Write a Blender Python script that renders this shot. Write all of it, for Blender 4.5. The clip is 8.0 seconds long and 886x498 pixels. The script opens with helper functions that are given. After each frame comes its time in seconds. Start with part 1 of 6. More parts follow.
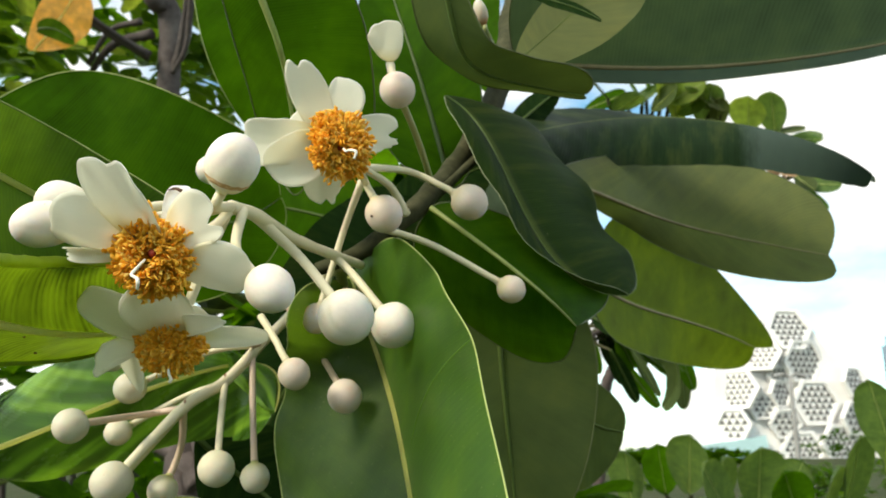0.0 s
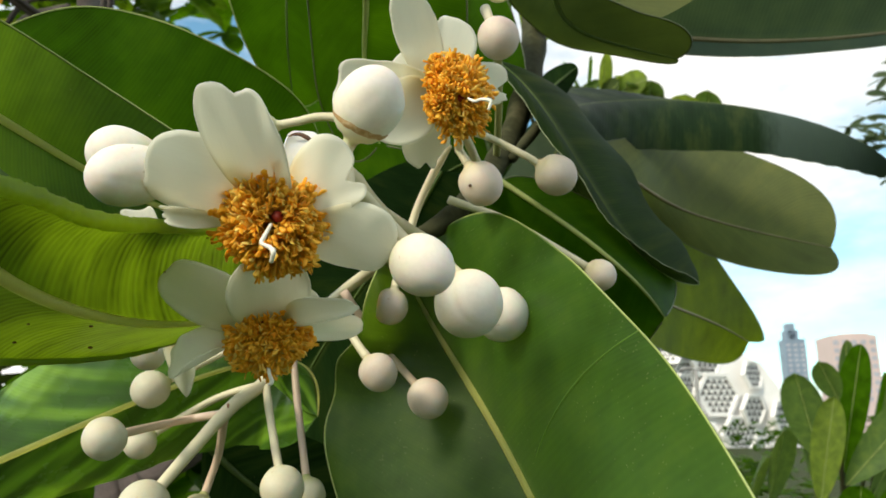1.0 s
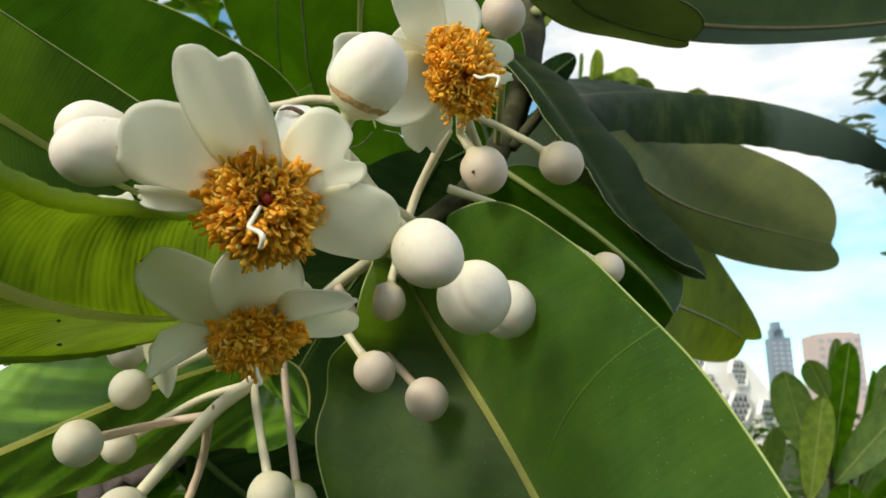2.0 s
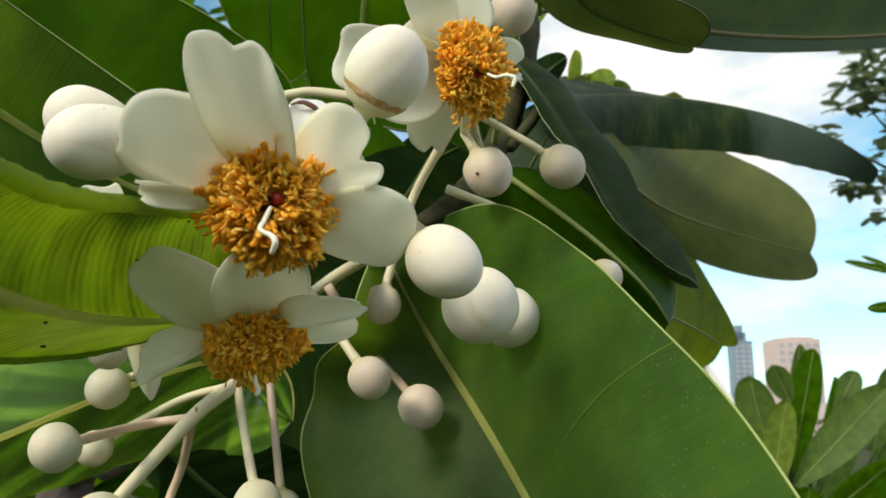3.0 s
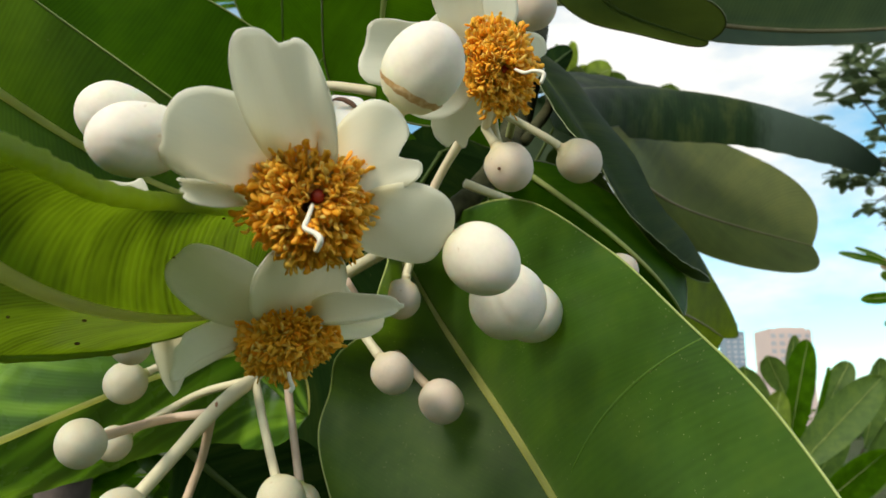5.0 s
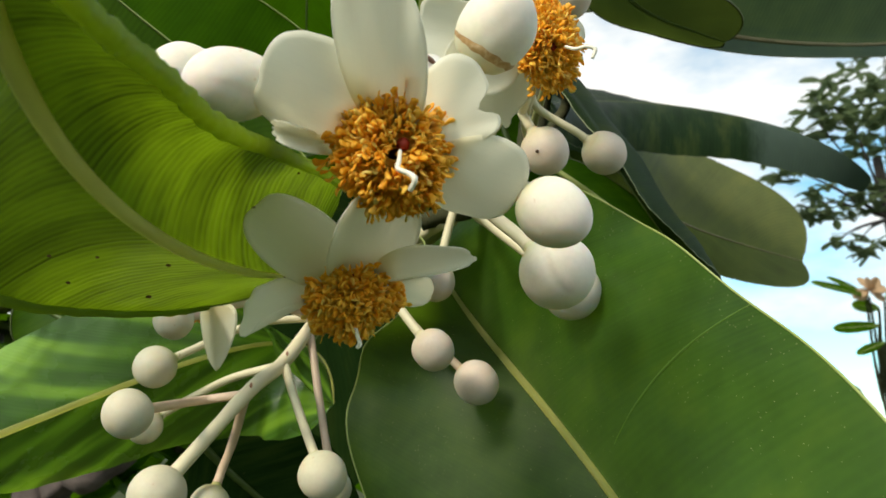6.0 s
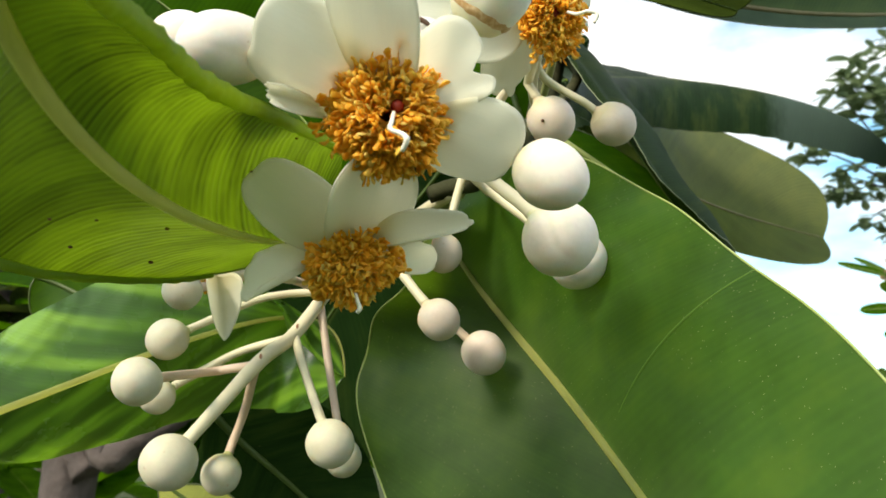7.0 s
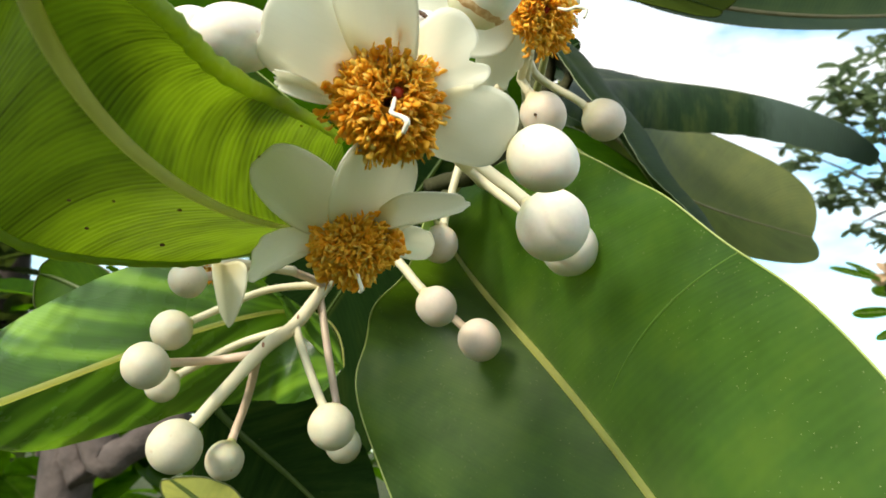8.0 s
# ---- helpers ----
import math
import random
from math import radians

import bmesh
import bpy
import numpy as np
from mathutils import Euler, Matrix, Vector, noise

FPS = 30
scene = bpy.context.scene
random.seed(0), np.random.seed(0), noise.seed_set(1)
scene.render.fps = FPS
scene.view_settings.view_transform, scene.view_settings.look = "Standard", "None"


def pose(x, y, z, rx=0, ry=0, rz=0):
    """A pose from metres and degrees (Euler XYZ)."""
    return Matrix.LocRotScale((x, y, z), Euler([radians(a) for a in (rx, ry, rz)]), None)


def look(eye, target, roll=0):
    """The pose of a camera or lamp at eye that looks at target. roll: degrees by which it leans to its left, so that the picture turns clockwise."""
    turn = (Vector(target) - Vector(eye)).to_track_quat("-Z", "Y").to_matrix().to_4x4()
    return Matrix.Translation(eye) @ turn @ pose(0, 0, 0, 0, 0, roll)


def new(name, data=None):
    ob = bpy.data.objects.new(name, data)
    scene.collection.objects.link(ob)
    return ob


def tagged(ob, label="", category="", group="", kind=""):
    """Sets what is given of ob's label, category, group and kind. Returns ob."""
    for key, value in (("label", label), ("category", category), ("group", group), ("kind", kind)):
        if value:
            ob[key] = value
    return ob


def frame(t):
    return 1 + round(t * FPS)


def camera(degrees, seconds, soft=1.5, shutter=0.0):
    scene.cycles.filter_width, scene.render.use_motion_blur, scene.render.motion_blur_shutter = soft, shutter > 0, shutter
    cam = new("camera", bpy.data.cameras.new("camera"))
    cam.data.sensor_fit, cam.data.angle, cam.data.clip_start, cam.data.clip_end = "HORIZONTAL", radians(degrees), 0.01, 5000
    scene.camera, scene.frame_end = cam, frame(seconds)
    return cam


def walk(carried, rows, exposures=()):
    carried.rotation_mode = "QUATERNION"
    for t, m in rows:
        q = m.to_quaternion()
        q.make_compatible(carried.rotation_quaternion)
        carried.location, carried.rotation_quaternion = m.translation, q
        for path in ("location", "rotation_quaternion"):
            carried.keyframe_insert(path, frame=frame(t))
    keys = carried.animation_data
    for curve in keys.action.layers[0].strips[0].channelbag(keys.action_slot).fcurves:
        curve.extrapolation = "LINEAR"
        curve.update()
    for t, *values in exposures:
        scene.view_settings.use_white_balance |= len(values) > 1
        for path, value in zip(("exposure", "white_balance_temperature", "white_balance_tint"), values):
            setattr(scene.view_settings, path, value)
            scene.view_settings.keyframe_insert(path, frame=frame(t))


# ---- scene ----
cam = camera(58.0, 8.0, soft=1.6)
PATH = [
    (0, 0.00000, 0.00000, 1.50000, 104.114, -0.020, -0.030),
    (0.5, -0.01928, 0.01405, 1.50048, 104.322, 0.885, -3.005),
    (1, -0.03377, 0.02698, 1.50312, 103.700, 0.698, -5.938),
    (1.2, -0.02978, 0.03419, 1.50350, 103.744, 0.726, -5.280),
    (2.3, -0.03795, 0.03707, 1.50491, 103.299, 0.358, -7.906),
    (2.5, -0.03925, 0.03835, 1.50672, 102.861, -0.137, -8.654),
    (3, -0.03921, 0.04114, 1.50656, 103.171, -0.454, -9.308),
    (3.5, -0.04187, 0.03993, 1.51014, 102.017, -0.430, -10.066),
    (4, -0.04211, 0.04462, 1.51030, 102.388, -0.458, -10.277),
    (4.2, -0.04263, 0.04326, 1.51105, 101.841, -0.598, -10.503),
    (5.3, -0.04500, 0.04113, 1.50603, 102.701, -0.250, -9.620),
    (5.5, -0.04909, 0.04054, 1.50571, 102.154, -0.030, -10.570),
    (6, -0.05385, 0.04360, 1.49875, 104.739, -0.306, -11.690),
    (6.5, -0.05405, 0.04391, 1.49894, 103.411, -0.556, -11.332),
    (7, -0.05113, 0.04339, 1.49655, 103.605, -0.343, -10.023),
    (7.5, -0.05289, 0.04348, 1.49630, 103.210, -0.669, -10.921),
    (8, -0.05224, 0.03993, 1.49257, 104.174, 0.053, -10.389),
]
walk(cam, [(t, pose(*p)) for t, *p in PATH], [(0.0, 0.45), (1.0, 0.24), (2.5, 0.07), (5.5, 0.06), (6.5, 0.41), (8.0, 0.71)])

cam.data.dof.use_dof = True
cam.data.dof.focus_distance = 0.105
cam.data.dof.aperture_fstop = 76.0

# ---- world and sun ----
SUN_ELEVATION, SUN_AZIMUTH = 36.0, 231.0   # azimuth clockwise from +y
world = bpy.data.worlds.new("sky")
scene.world = world
world.use_nodes = True
wt = world.node_tree
wt.nodes.clear()
w_out = wt.nodes.new("ShaderNodeOutputWorld")
w_bg = wt.nodes.new("ShaderNodeBackground")
w_sky = wt.nodes.new("ShaderNodeTexSky")
w_sky.sky_type = "NISHITA"
w_sky.sun_disc = False
w_sky.sun_elevation = radians(SUN_ELEVATION)
w_sky.sun_rotation = radians(SUN_AZIMUTH)
w_sky.dust_density = 0.25
w_sky.ozone_density = 2.5
w_gain = wt.nodes.new("ShaderNodeVectorMath")
w_gain.operation = "MULTIPLY"
w_gain.inputs[1].default_value = (1.55, 2.0, 1.7)
w_co = wt.nodes.new("ShaderNodeTexCoord")
w_map = wt.nodes.new("ShaderNodeMapping")
w_map.inputs["Scale"].default_value = (1.0, 1.0, 2.6)
w_map.inputs["Location"].default_value = (0.84, 1.2, -2.37)
w_noise = wt.nodes.new("ShaderNodeTexNoise")
w_noise.inputs["Scale"].default_value = 3.2
w_noise.inputs["Detail"].default_value = 7.0
w_noise.inputs["Roughness"].default_value = 0.55
w_ramp = wt.nodes.new("ShaderNodeValToRGB")
w_ramp.color_ramp.elements[0].position = 0.38
w_ramp.color_ramp.elements[1].position = 0.60
w_mix = wt.nodes.new("ShaderNodeMix")
w_mix.data_type = "RGBA"
w_mix.inputs["B"].default_value = (9.9, 9.8, 9.2, 1.0)
wt.links.new(w_sky.outputs[0], w_gain.inputs[0])
wt.links.new(w_co.outputs["Generated"], w_map.inputs["Vector"])
wt.links.new(w_map.outputs[0], w_noise.inputs["Vector"])
wt.links.new(w_noise.outputs["Fac"], w_ramp.inputs[0])
wt.links.new(w_ramp.outputs[0], w_mix.inputs["Factor"])
wt.links.new(w_gain.outputs[0], w_mix.inputs["A"])
wt.links.new(w_mix.outputs["Result"], w_bg.inputs["Color"])
w_bg.inputs["Strength"].default_value = 0.106
wt.links.new(w_bg.outputs[0], w_out.inputs[0])

sun = new("sun", bpy.data.lights.new("sun", "SUN"))
sun.data.energy = 3.1
sun.data.angle = radians(15.0)
sun.data.color = (1.0, 0.91, 0.72)
_a, _e = radians(SUN_AZIMUTH), radians(SUN_ELEVATION)
SUN_DIR = Vector((math.sin(_a) * math.cos(_e), math.cos(_a) * math.cos(_e), math.sin(_e)))
sun.matrix_world = look(SUN_DIR * 5 + Vector((0, 0, 1.5)), (0, 0, 1.5))


# ---- materials ----
class Nodes:
    """Short hand for node materials."""

    def __init__(self, name):
        self.mat = bpy.data.materials.new(name)
        self.mat.use_nodes = True
        self.t = self.mat.node_tree
        self.t.nodes.clear()
        self.out = self.add("ShaderNodeOutputMaterial")

    def add(self, kind, **inputs):
        n = self.t.nodes.new(kind)
        for k, v in inputs.items():
            n.inputs[k.replace("_", " ")].default_value = v
        return n

    def link(self, a, b):
        self.t.links.new(a, b)

    def coord(self, which="Object"):
        return self.add("ShaderNodeTexCoord").outputs[which]

    def scaled(self, vec, scale):
        m = self.add("ShaderNodeMapping")
        m.inputs["Scale"].default_value = scale
        self.link(vec, m.inputs["Vector"])
        return m.outputs[0]

    def noise(self, vec, scale, detail=4.0, rough=0.55):
        n = self.add("ShaderNodeTexNoise", Scale=scale, Detail=detail, Roughness=rough)
        if vec is not None:
            self.link(vec, n.inputs["Vector"])
        return n.outputs["Fac"]

    def ramp(self, fac, stops):
        r = self.add("ShaderNodeValToRGB")
        el = r.color_ramp.elements
        while len(el) < len(stops):
            el.new(0.5)
        for e, (p, c) in zip(el, stops):
            e.position = p
            e.color = (*c, 1.0) if len(c) == 3 else c
        self.link(fac, r.inputs[0])
        return r.outputs[0]

    def mix(self, fac, a, b, blend="MIX"):
        m = self.add("ShaderNodeMix")
        m.data_type = "RGBA"
        m.blend_type = blend
        for val, key in ((fac, "Factor"), (a, "A"), (b, "B")):
            if isinstance(val, (int, float)):
                m.inputs[key].default_value = val
            elif isinstance(val, tuple):
                m.inputs[key].default_value = (*val, 1.0)
            else:
                self.link(val, m.inputs[key])
        return m.outputs["Result"]

    def math(self, op, a, b=0.0):
        m = self.add("ShaderNodeMath")
        m.operation = op
        for val, i in ((a, 0), (b, 1)):
            if isinstance(val, (int, float)):
                m.inputs[i].default_value = val
            else:
                self.link(val, m.inputs[i])
        return m.outputs[0]

    def bump(self, height, strength, distance):
        b = self.add("ShaderNodeBump", Strength=strength, Distance=distance)
        self.link(height, b.inputs["Height"])
        return b.outputs[0]

    def surface(self, color, rough=0.5, normal=None, **more):
        p = self.add("ShaderNodeBsdfPrincipled")
        for val, key in ((color, "Base Color"), (rough, "Roughness")):
            if isinstance(val, tuple):
                p.inputs[key].default_value = (*val, 1.0)
            elif isinstance(val, (int, float)):
                p.inputs[key].default_value = val
            else:
                self.link(val, p.inputs[key])
        if normal is not None:
            self.link(normal, p.inputs["Normal"])
        for k, v in more.items():
            p.inputs[k.replace("_", " ")].default_value = v
        return p.outputs[0]

    def done(self, shader):
        self.link(shader, self.out.inputs["Surface"])
        return self.mat


def scale_rgb(c, k):
    return tuple(min(1.0, v * k) for v in c)


def leaf_material(name, base, glow, rough=0.38, through_amount=0.38, streak=0.5, fine=105.0, spots=True, dust_shade=0.0, veins=0.10, thread=0.22, relief=0.12, bands=1.0, shine=0.42, slant=0.13, calm=1.0, flash=1.0, width=15.0, grain=4.0, sky_sheen=None):
    """A leathery leaf: fine side veins, pale and dark streaks along them, specks, and light passing through."""
    n = Nodes(name)
    uv = n.coord("UV")
    sep = n.add("ShaderNodeSeparateXYZ")
    n.link(uv, sep.inputs[0])
    u, v = sep.outputs[0], sep.outputs[1]
    av = n.math("ABSOLUTE", v)
    lean = n.math("SUBTRACT", u, n.math("MULTIPLY", av, slant))
    comb = n.add("ShaderNodeCombineXYZ")
    n.link(lean, comb.inputs[0])
    n.link(n.math("MULTIPLY", v, 0.05), comb.inputs[1])
    wide = n.noise(n.scaled(comb.outputs[0], (width, 17.0, 1.0)), 1.0, grain, 0.65)
    thin = n.noise(n.scaled(comb.outputs[0], (fine * 2.2, 9.0, 1.0)), 1.0, 2.0, 0.5)
    lines = n.math("MULTIPLY_ADD", n.math("SINE", n.math("MULTIPLY", lean, fine * 6.283)), 0.5)
    blotch = n.noise(n.coord("Object"), 70.0, 4.0)
    fac = n.math("ADD", n.math("MULTIPLY", wide, streak), n.math("MULTIPLY", blotch, 1.0 - streak))
    col = n.ramp(fac, [(0.5 - 0.22 * calm if calm < 2 else 0.0, scale_rgb(base, 0.62)), (0.5, base), (0.5 + 0.22 * calm if calm < 2 else 1.0, (base[0] * 1.75 * flash + 0.01, base[1] * 1.4 * flash, base[2] * 1.1 * flash))])
    col = n.mix(n.ramp(thin, [(0.42, (0, 0, 0)), (0.7, (thread, thread, thread))]), col, scale_rgb(base, 1.7))
    fine_lines = n.math("MULTIPLY", lines, veins)
    col = n.mix(fine_lines, col, scale_rgb(base, 2.4))
    pale = n.ramp(av, [(0.0, (1, 1, 1)), (0.045, (0, 0, 0))])
    col = n.mix(n.math("MULTIPLY", pale, 0.35), col, (0.20, 0.25, 0.05))
    # Sky reflection painted on the tip: start along the leaf, and its colour.
    if sky_sheen:
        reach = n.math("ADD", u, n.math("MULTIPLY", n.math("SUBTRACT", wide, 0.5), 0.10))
        col = n.mix(n.ramp(reach, [(sky_sheen[0], (0, 0, 0)), (sky_sheen[0] + 0.06, (1, 1, 1))]), col, sky_sheen[1])
    if spots:
        speck = n.add("ShaderNodeTexVoronoi", Scale=420.0)
        n.link(n.coord("Object"), speck.inputs["Vector"])
        dot = n.ramp(speck.outputs["Distance"], [(0.0, (1, 1, 1)), (0.10, (0, 0, 0))])
        rare = n.ramp(n.noise(n.coord("Object"), 160.0, 1.0), [(0.60, (0, 0, 0)), (0.66, (1, 1, 1))])
        col = n.mix(n.math("MULTIPLY", dot, n.math("MULTIPLY", rare, 0.8)), col, (0.16, 0.15, 0.07))
    if dust_shade:
        # Grey dust by the midrib; across the left half it also paints in shade.
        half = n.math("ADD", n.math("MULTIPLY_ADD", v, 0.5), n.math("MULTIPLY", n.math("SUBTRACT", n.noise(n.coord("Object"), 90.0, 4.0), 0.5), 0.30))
        half_shade = n.ramp(half, [(0.0, (0.45, 0.45, 0.45)), (0.45, (0.75, 0.75, 0.75)), (0.66, (0, 0, 0))])
        col = n.mix(half_shade, col, (0.036, 0.050, 0.022))
        grit = n.add("ShaderNodeTexVoronoi", Scale=1300.0)
        n.link(n.coord("Object"), grit.inputs["Vector"])
        bit = n.ramp(grit.outputs["Distance"], [(0.05, (1, 1, 1)), (0.12, (0, 0, 0))])
        patch = n.ramp(n.noise(n.coord("Object"), 38.0, 2.0), [(0.40, (0, 0, 0)), (0.52, (1, 1, 1))])
        some = n.ramp(n.noise(n.coord("Object"), 330.0, 0.0), [(0.44, (0, 0, 0)), (0.50, (1, 1, 1))])
        col = n.mix(n.math("MULTIPLY", n.math("MULTIPLY", bit, some), n.math("MULTIPLY", patch, dust_shade)), col, (0.60, 0.54, 0.28))
    gl = n.ramp(fac, [(0.5 - 0.2 / bands, scale_rgb(glow, 0.5)), (0.5, glow), (0.5 + 0.2 / bands, scale_rgb(glow, 1.6))])
    gl = n.mix(n.ramp(thin, [(0.4, (0, 0, 0)), (0.7, (thread, thread, thread))]), gl, scale_rgb(glow, 1.5))
    gl = n.mix(fine_lines, gl, scale_rgb(glow, 2.2))
    height = n.math("ADD", n.math("MULTIPLY", lines, 0.2), n.math("ADD", n.math("MULTIPLY", wide, 1.2), n.math("MULTIPLY", thin, thread)))
    nor = n.bump(height, relief, 0.0005)
    each = n.add("ShaderNodeObjectInfo").outputs["Random"]
    shift = n.math("MULTIPLY_ADD", each, 0.4)
    shift.node.inputs[2].default_value = 0.8
    grow = n.add("ShaderNodeVectorMath")
    grow.operation = "SCALE"
    n.link(col, grow.inputs[0])
    n.link(shift, grow.inputs["Scale"])
    col = grow.outputs[0]
    r = n.math("ADD", n.math("MULTIPLY", blotch, 0.22), rough - 0.11)
    top = n.surface(col, r, nor, Specular_IOR_Level=shine)
    tr = n.add("ShaderNodeBsdfTranslucent")
    n.link(gl, tr.inputs["Color"])
    n.link(nor, tr.inputs["Normal"])
    m = n.add("ShaderNodeMixShader")
    m.inputs[0].default_value = through_amount
    n.link(top, m.inputs[1])
    n.link(tr.outputs[0], m.inputs[2])
    return n.done(m.outputs[0])


def plain_material(name, color, rough=0.5, spread=0.25, scale=300.0, bump=0.15, depth=0.0003, tint=None, glow=None, amount=0.3, **more):
    """A surface whose colour and height vary at two scales."""
    n = Nodes(name)
    co = n.coord("Object")
    a = n.noise(co, scale, 4.0)
    b = n.noise(co, scale * 0.16, 3.0)
    f = n.math("ADD", n.math("MULTIPLY", a, 0.45), n.math("MULTIPLY", b, 0.55))
    hi = tint or scale_rgb(color, 1 + spread)
    col = n.ramp(f, [(0.32, scale_rgb(color, 1 - spread)), (0.5, color), (0.68, hi)])
    nor = n.bump(f, bump, depth)
    s = n.surface(col, rough, nor, **more)
    if glow:
        tr = n.add("ShaderNodeBsdfTranslucent")
        tr.inputs["Color"].default_value = (*glow, 1.0)
        m = n.add("ShaderNodeMixShader")
        m.inputs[0].default_value = amount
        n.link(s, m.inputs[1])
        n.link(tr.outputs[0], m.inputs[2])
        s = m.outputs[0]
    return n.done(s)


def anther_material():
    """Orange anthers, each a little different."""
    n = Nodes("anther")
    rnd = n.add("ShaderNodeNewGeometry").outputs["Random Per Island"]
    col = n.ramp(rnd, [(0.0, (1.0, 0.49, 0.017)), (0.35, (1.0, 0.565, 0.035)), (0.8, (1.0, 0.645, 0.07)), (1.0, (1.0, 0.79, 0.21))])
    s = n.surface(col, 0.5, n.bump(n.noise(n.coord("Object"), 1500.0), 0.3, 0.0002))
    tr = n.add("ShaderNodeBsdfTranslucent")
    n.link(col, tr.inputs["Color"])
    m = n.add("ShaderNodeMixShader")
    m.inputs[0].default_value = 0.38
    n.link(s, m.inputs[1])
    n.link(tr.outputs[0], m.inputs[2])
    return n.done(m.outputs[0])


def bud_material(name, neck, body, tip):
    """Waxy bud skin, yellow-green at the neck."""
    n = Nodes(name)
    sep = n.add("ShaderNodeSeparateXYZ")
    n.link(n.coord("UV"), sep.inputs[0])
    co = n.coord("Object")
    a, c = n.noise(co, 260.0, 4.0), n.noise(co, 1400.0, 3.0)
    along = n.math("ADD", sep.outputs[0], n.math("MULTIPLY", n.math("SUBTRACT", a, 0.5), 0.22))
    col = n.ramp(along, [(0.19, neck), (0.42, body), (0.95, tip)])
    col = n.mix(n.ramp(c, [(0.35, (0.22, 0.22, 0.22)), (0.6, (0, 0, 0))]), col, scale_rgb(body, 0.80))
    fleck = n.ramp(n.noise(co, 700.0, 2.0), [(0.70, (0, 0, 0)), (0.76, (0.5, 0.5, 0.5))])
    col = n.mix(fleck, col, (0.45, 0.30, 0.17))
    s = n.surface(col, 0.58, n.bump(n.math("ADD", a, n.math("MULTIPLY", c, 0.25)), 0.16, 0.0004),
                  Subsurface_Weight=0.5, Subsurface_Radius=(1.0, 0.6, 0.35), Subsurface_Scale=0.0022)
    return n.done(s)


def petal_material():
    """White petal, creamier towards its claw, with faint veins; thin enough to glow."""
    n = Nodes("petal")
    sep = n.add("ShaderNodeSeparateXYZ")
    n.link(n.coord("UV"), sep.inputs[0])
    vein = n.noise(n.scaled(n.coord("UV"), (2.5, 34.0, 1.0)), 1.0, 3.0, 0.6)
    soft = n.noise(n.coord("Object"), 160.0, 4.0)
    col = n.ramp(sep.outputs[0], [(0.06, (0.86, 0.79, 0.52)), (0.34, (0.94, 0.92, 0.79)), (1.0, (0.95, 0.93, 0.82))])
    col = n.mix(n.ramp(vein, [(0.5, (0, 0, 0)), (0.8, (0.22, 0.22, 0.22))]), col, (0.80, 0.80, 0.72))
    broad = n.noise(n.coord("Object"), 75.0, 2.0)
    nor = n.bump(n.math("ADD", n.math("MULTIPLY", vein, 0.35), n.math("ADD", n.math("MULTIPLY", soft, 0.5), n.math("MULTIPLY", broad, 1.0))), 0.20, 0.0005)
    s = n.surface(col, 0.5, nor)
    tr = n.add("ShaderNodeBsdfTranslucent")
    n.link(col, tr.inputs["Color"])
    m = n.add("ShaderNodeMixShader")
    m.inputs[0].default_value = 0.52
    n.link(s, m.inputs[1])
    n.link(tr.outputs[0], m.inputs[2])
    thin = n.add("ShaderNodeBsdfTransparent")
    m2 = n.add("ShaderNodeMixShader")
    m2.inputs[0].default_value = 0.06
    n.link(m.outputs[0], m2.inputs[1])
    n.link(thin.outputs[0], m2.inputs[2])
    return n.done(m2.outputs[0])


M_LEAF = leaf_material("leaf_green", (0.030, 0.078, 0.006), (0.17, 0.31, 0.008), thread=0.14, relief=0.07, shine=0.30)
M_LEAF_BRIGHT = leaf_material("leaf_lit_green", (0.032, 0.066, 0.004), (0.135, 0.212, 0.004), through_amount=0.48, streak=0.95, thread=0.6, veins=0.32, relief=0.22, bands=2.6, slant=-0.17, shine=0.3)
M_LEAF_PALE = leaf_material("leaf_pale_green", (0.13, 0.19, 0.035), (0.36, 0.46, 0.04), rough=0.5, through_amount=0.45, streak=0.3, thread=0.1, relief=0.05, shine=0.15)
# Strong pale bands (calm, flash) put highlights of the ripples into the colour.
M_LEAF_GLOSS = leaf_material("leaf_glossy_green", (0.052, 0.125, 0.014), (0.20, 0.36, 0.012), rough=0.27, through_amount=0.30, streak=0.95, thread=0.08, relief=0.15, bands=3.0, shine=0.55, veins=0.02, calm=0.6, flash=1.9, slant=-0.28, width=11.0, grain=1.5)
M_LEAF_BIG = leaf_material("leaf_green_waxy", (0.030, 0.076, 0.008), (0.17, 0.31, 0.010), rough=0.42, through_amount=0.28, streak=0.3, thread=0.07, relief=0.05, shine=0.33, dust_shade=0.75, slant=-0.05, veins=0.04)
M_LEAF_OLIVE = leaf_material("leaf_olive", (0.125, 0.142, 0.056), (0.17, 0.22, 0.030), rough=0.5, through_amount=0.28, calm=2.4, streak=0.5, thread=0.1, relief=0.05, shine=0.06)
M_LEAF_DEEP = leaf_material("leaf_deep_green", (0.022, 0.062, 0.002), (0.105, 0.25, 0.002), rough=0.5, through_amount=0.42, streak=0.35, thread=0.12, relief=0.08, shine=0.03)
# Darkened leaf greens for leaves out of the sun; shade is in the colour.
M_LEAF_DARK = leaf_material("leaf_green_shaded", (0.011, 0.027, 0.007), (0.030, 0.066, 0.008), rough=0.55, through_amount=0.26, streak=0.8, thread=0.1, relief=0.2, shine=0.012, bands=1.8)
# The blue-grey tip is sky sheen put into the colour.
M_LEAF_DUSK = leaf_material("leaf_dark_sky_sheen", (0.011, 0.025, 0.009), (0.030, 0.066, 0.010), rough=0.46, through_amount=0.2, streak=0.9, thread=0.1, relief=0.25, shine=0.10, bands=1.8, slant=0.0, flash=1.5, calm=0.8, sky_sheen=(0.60, (0.055, 0.082, 0.068)))
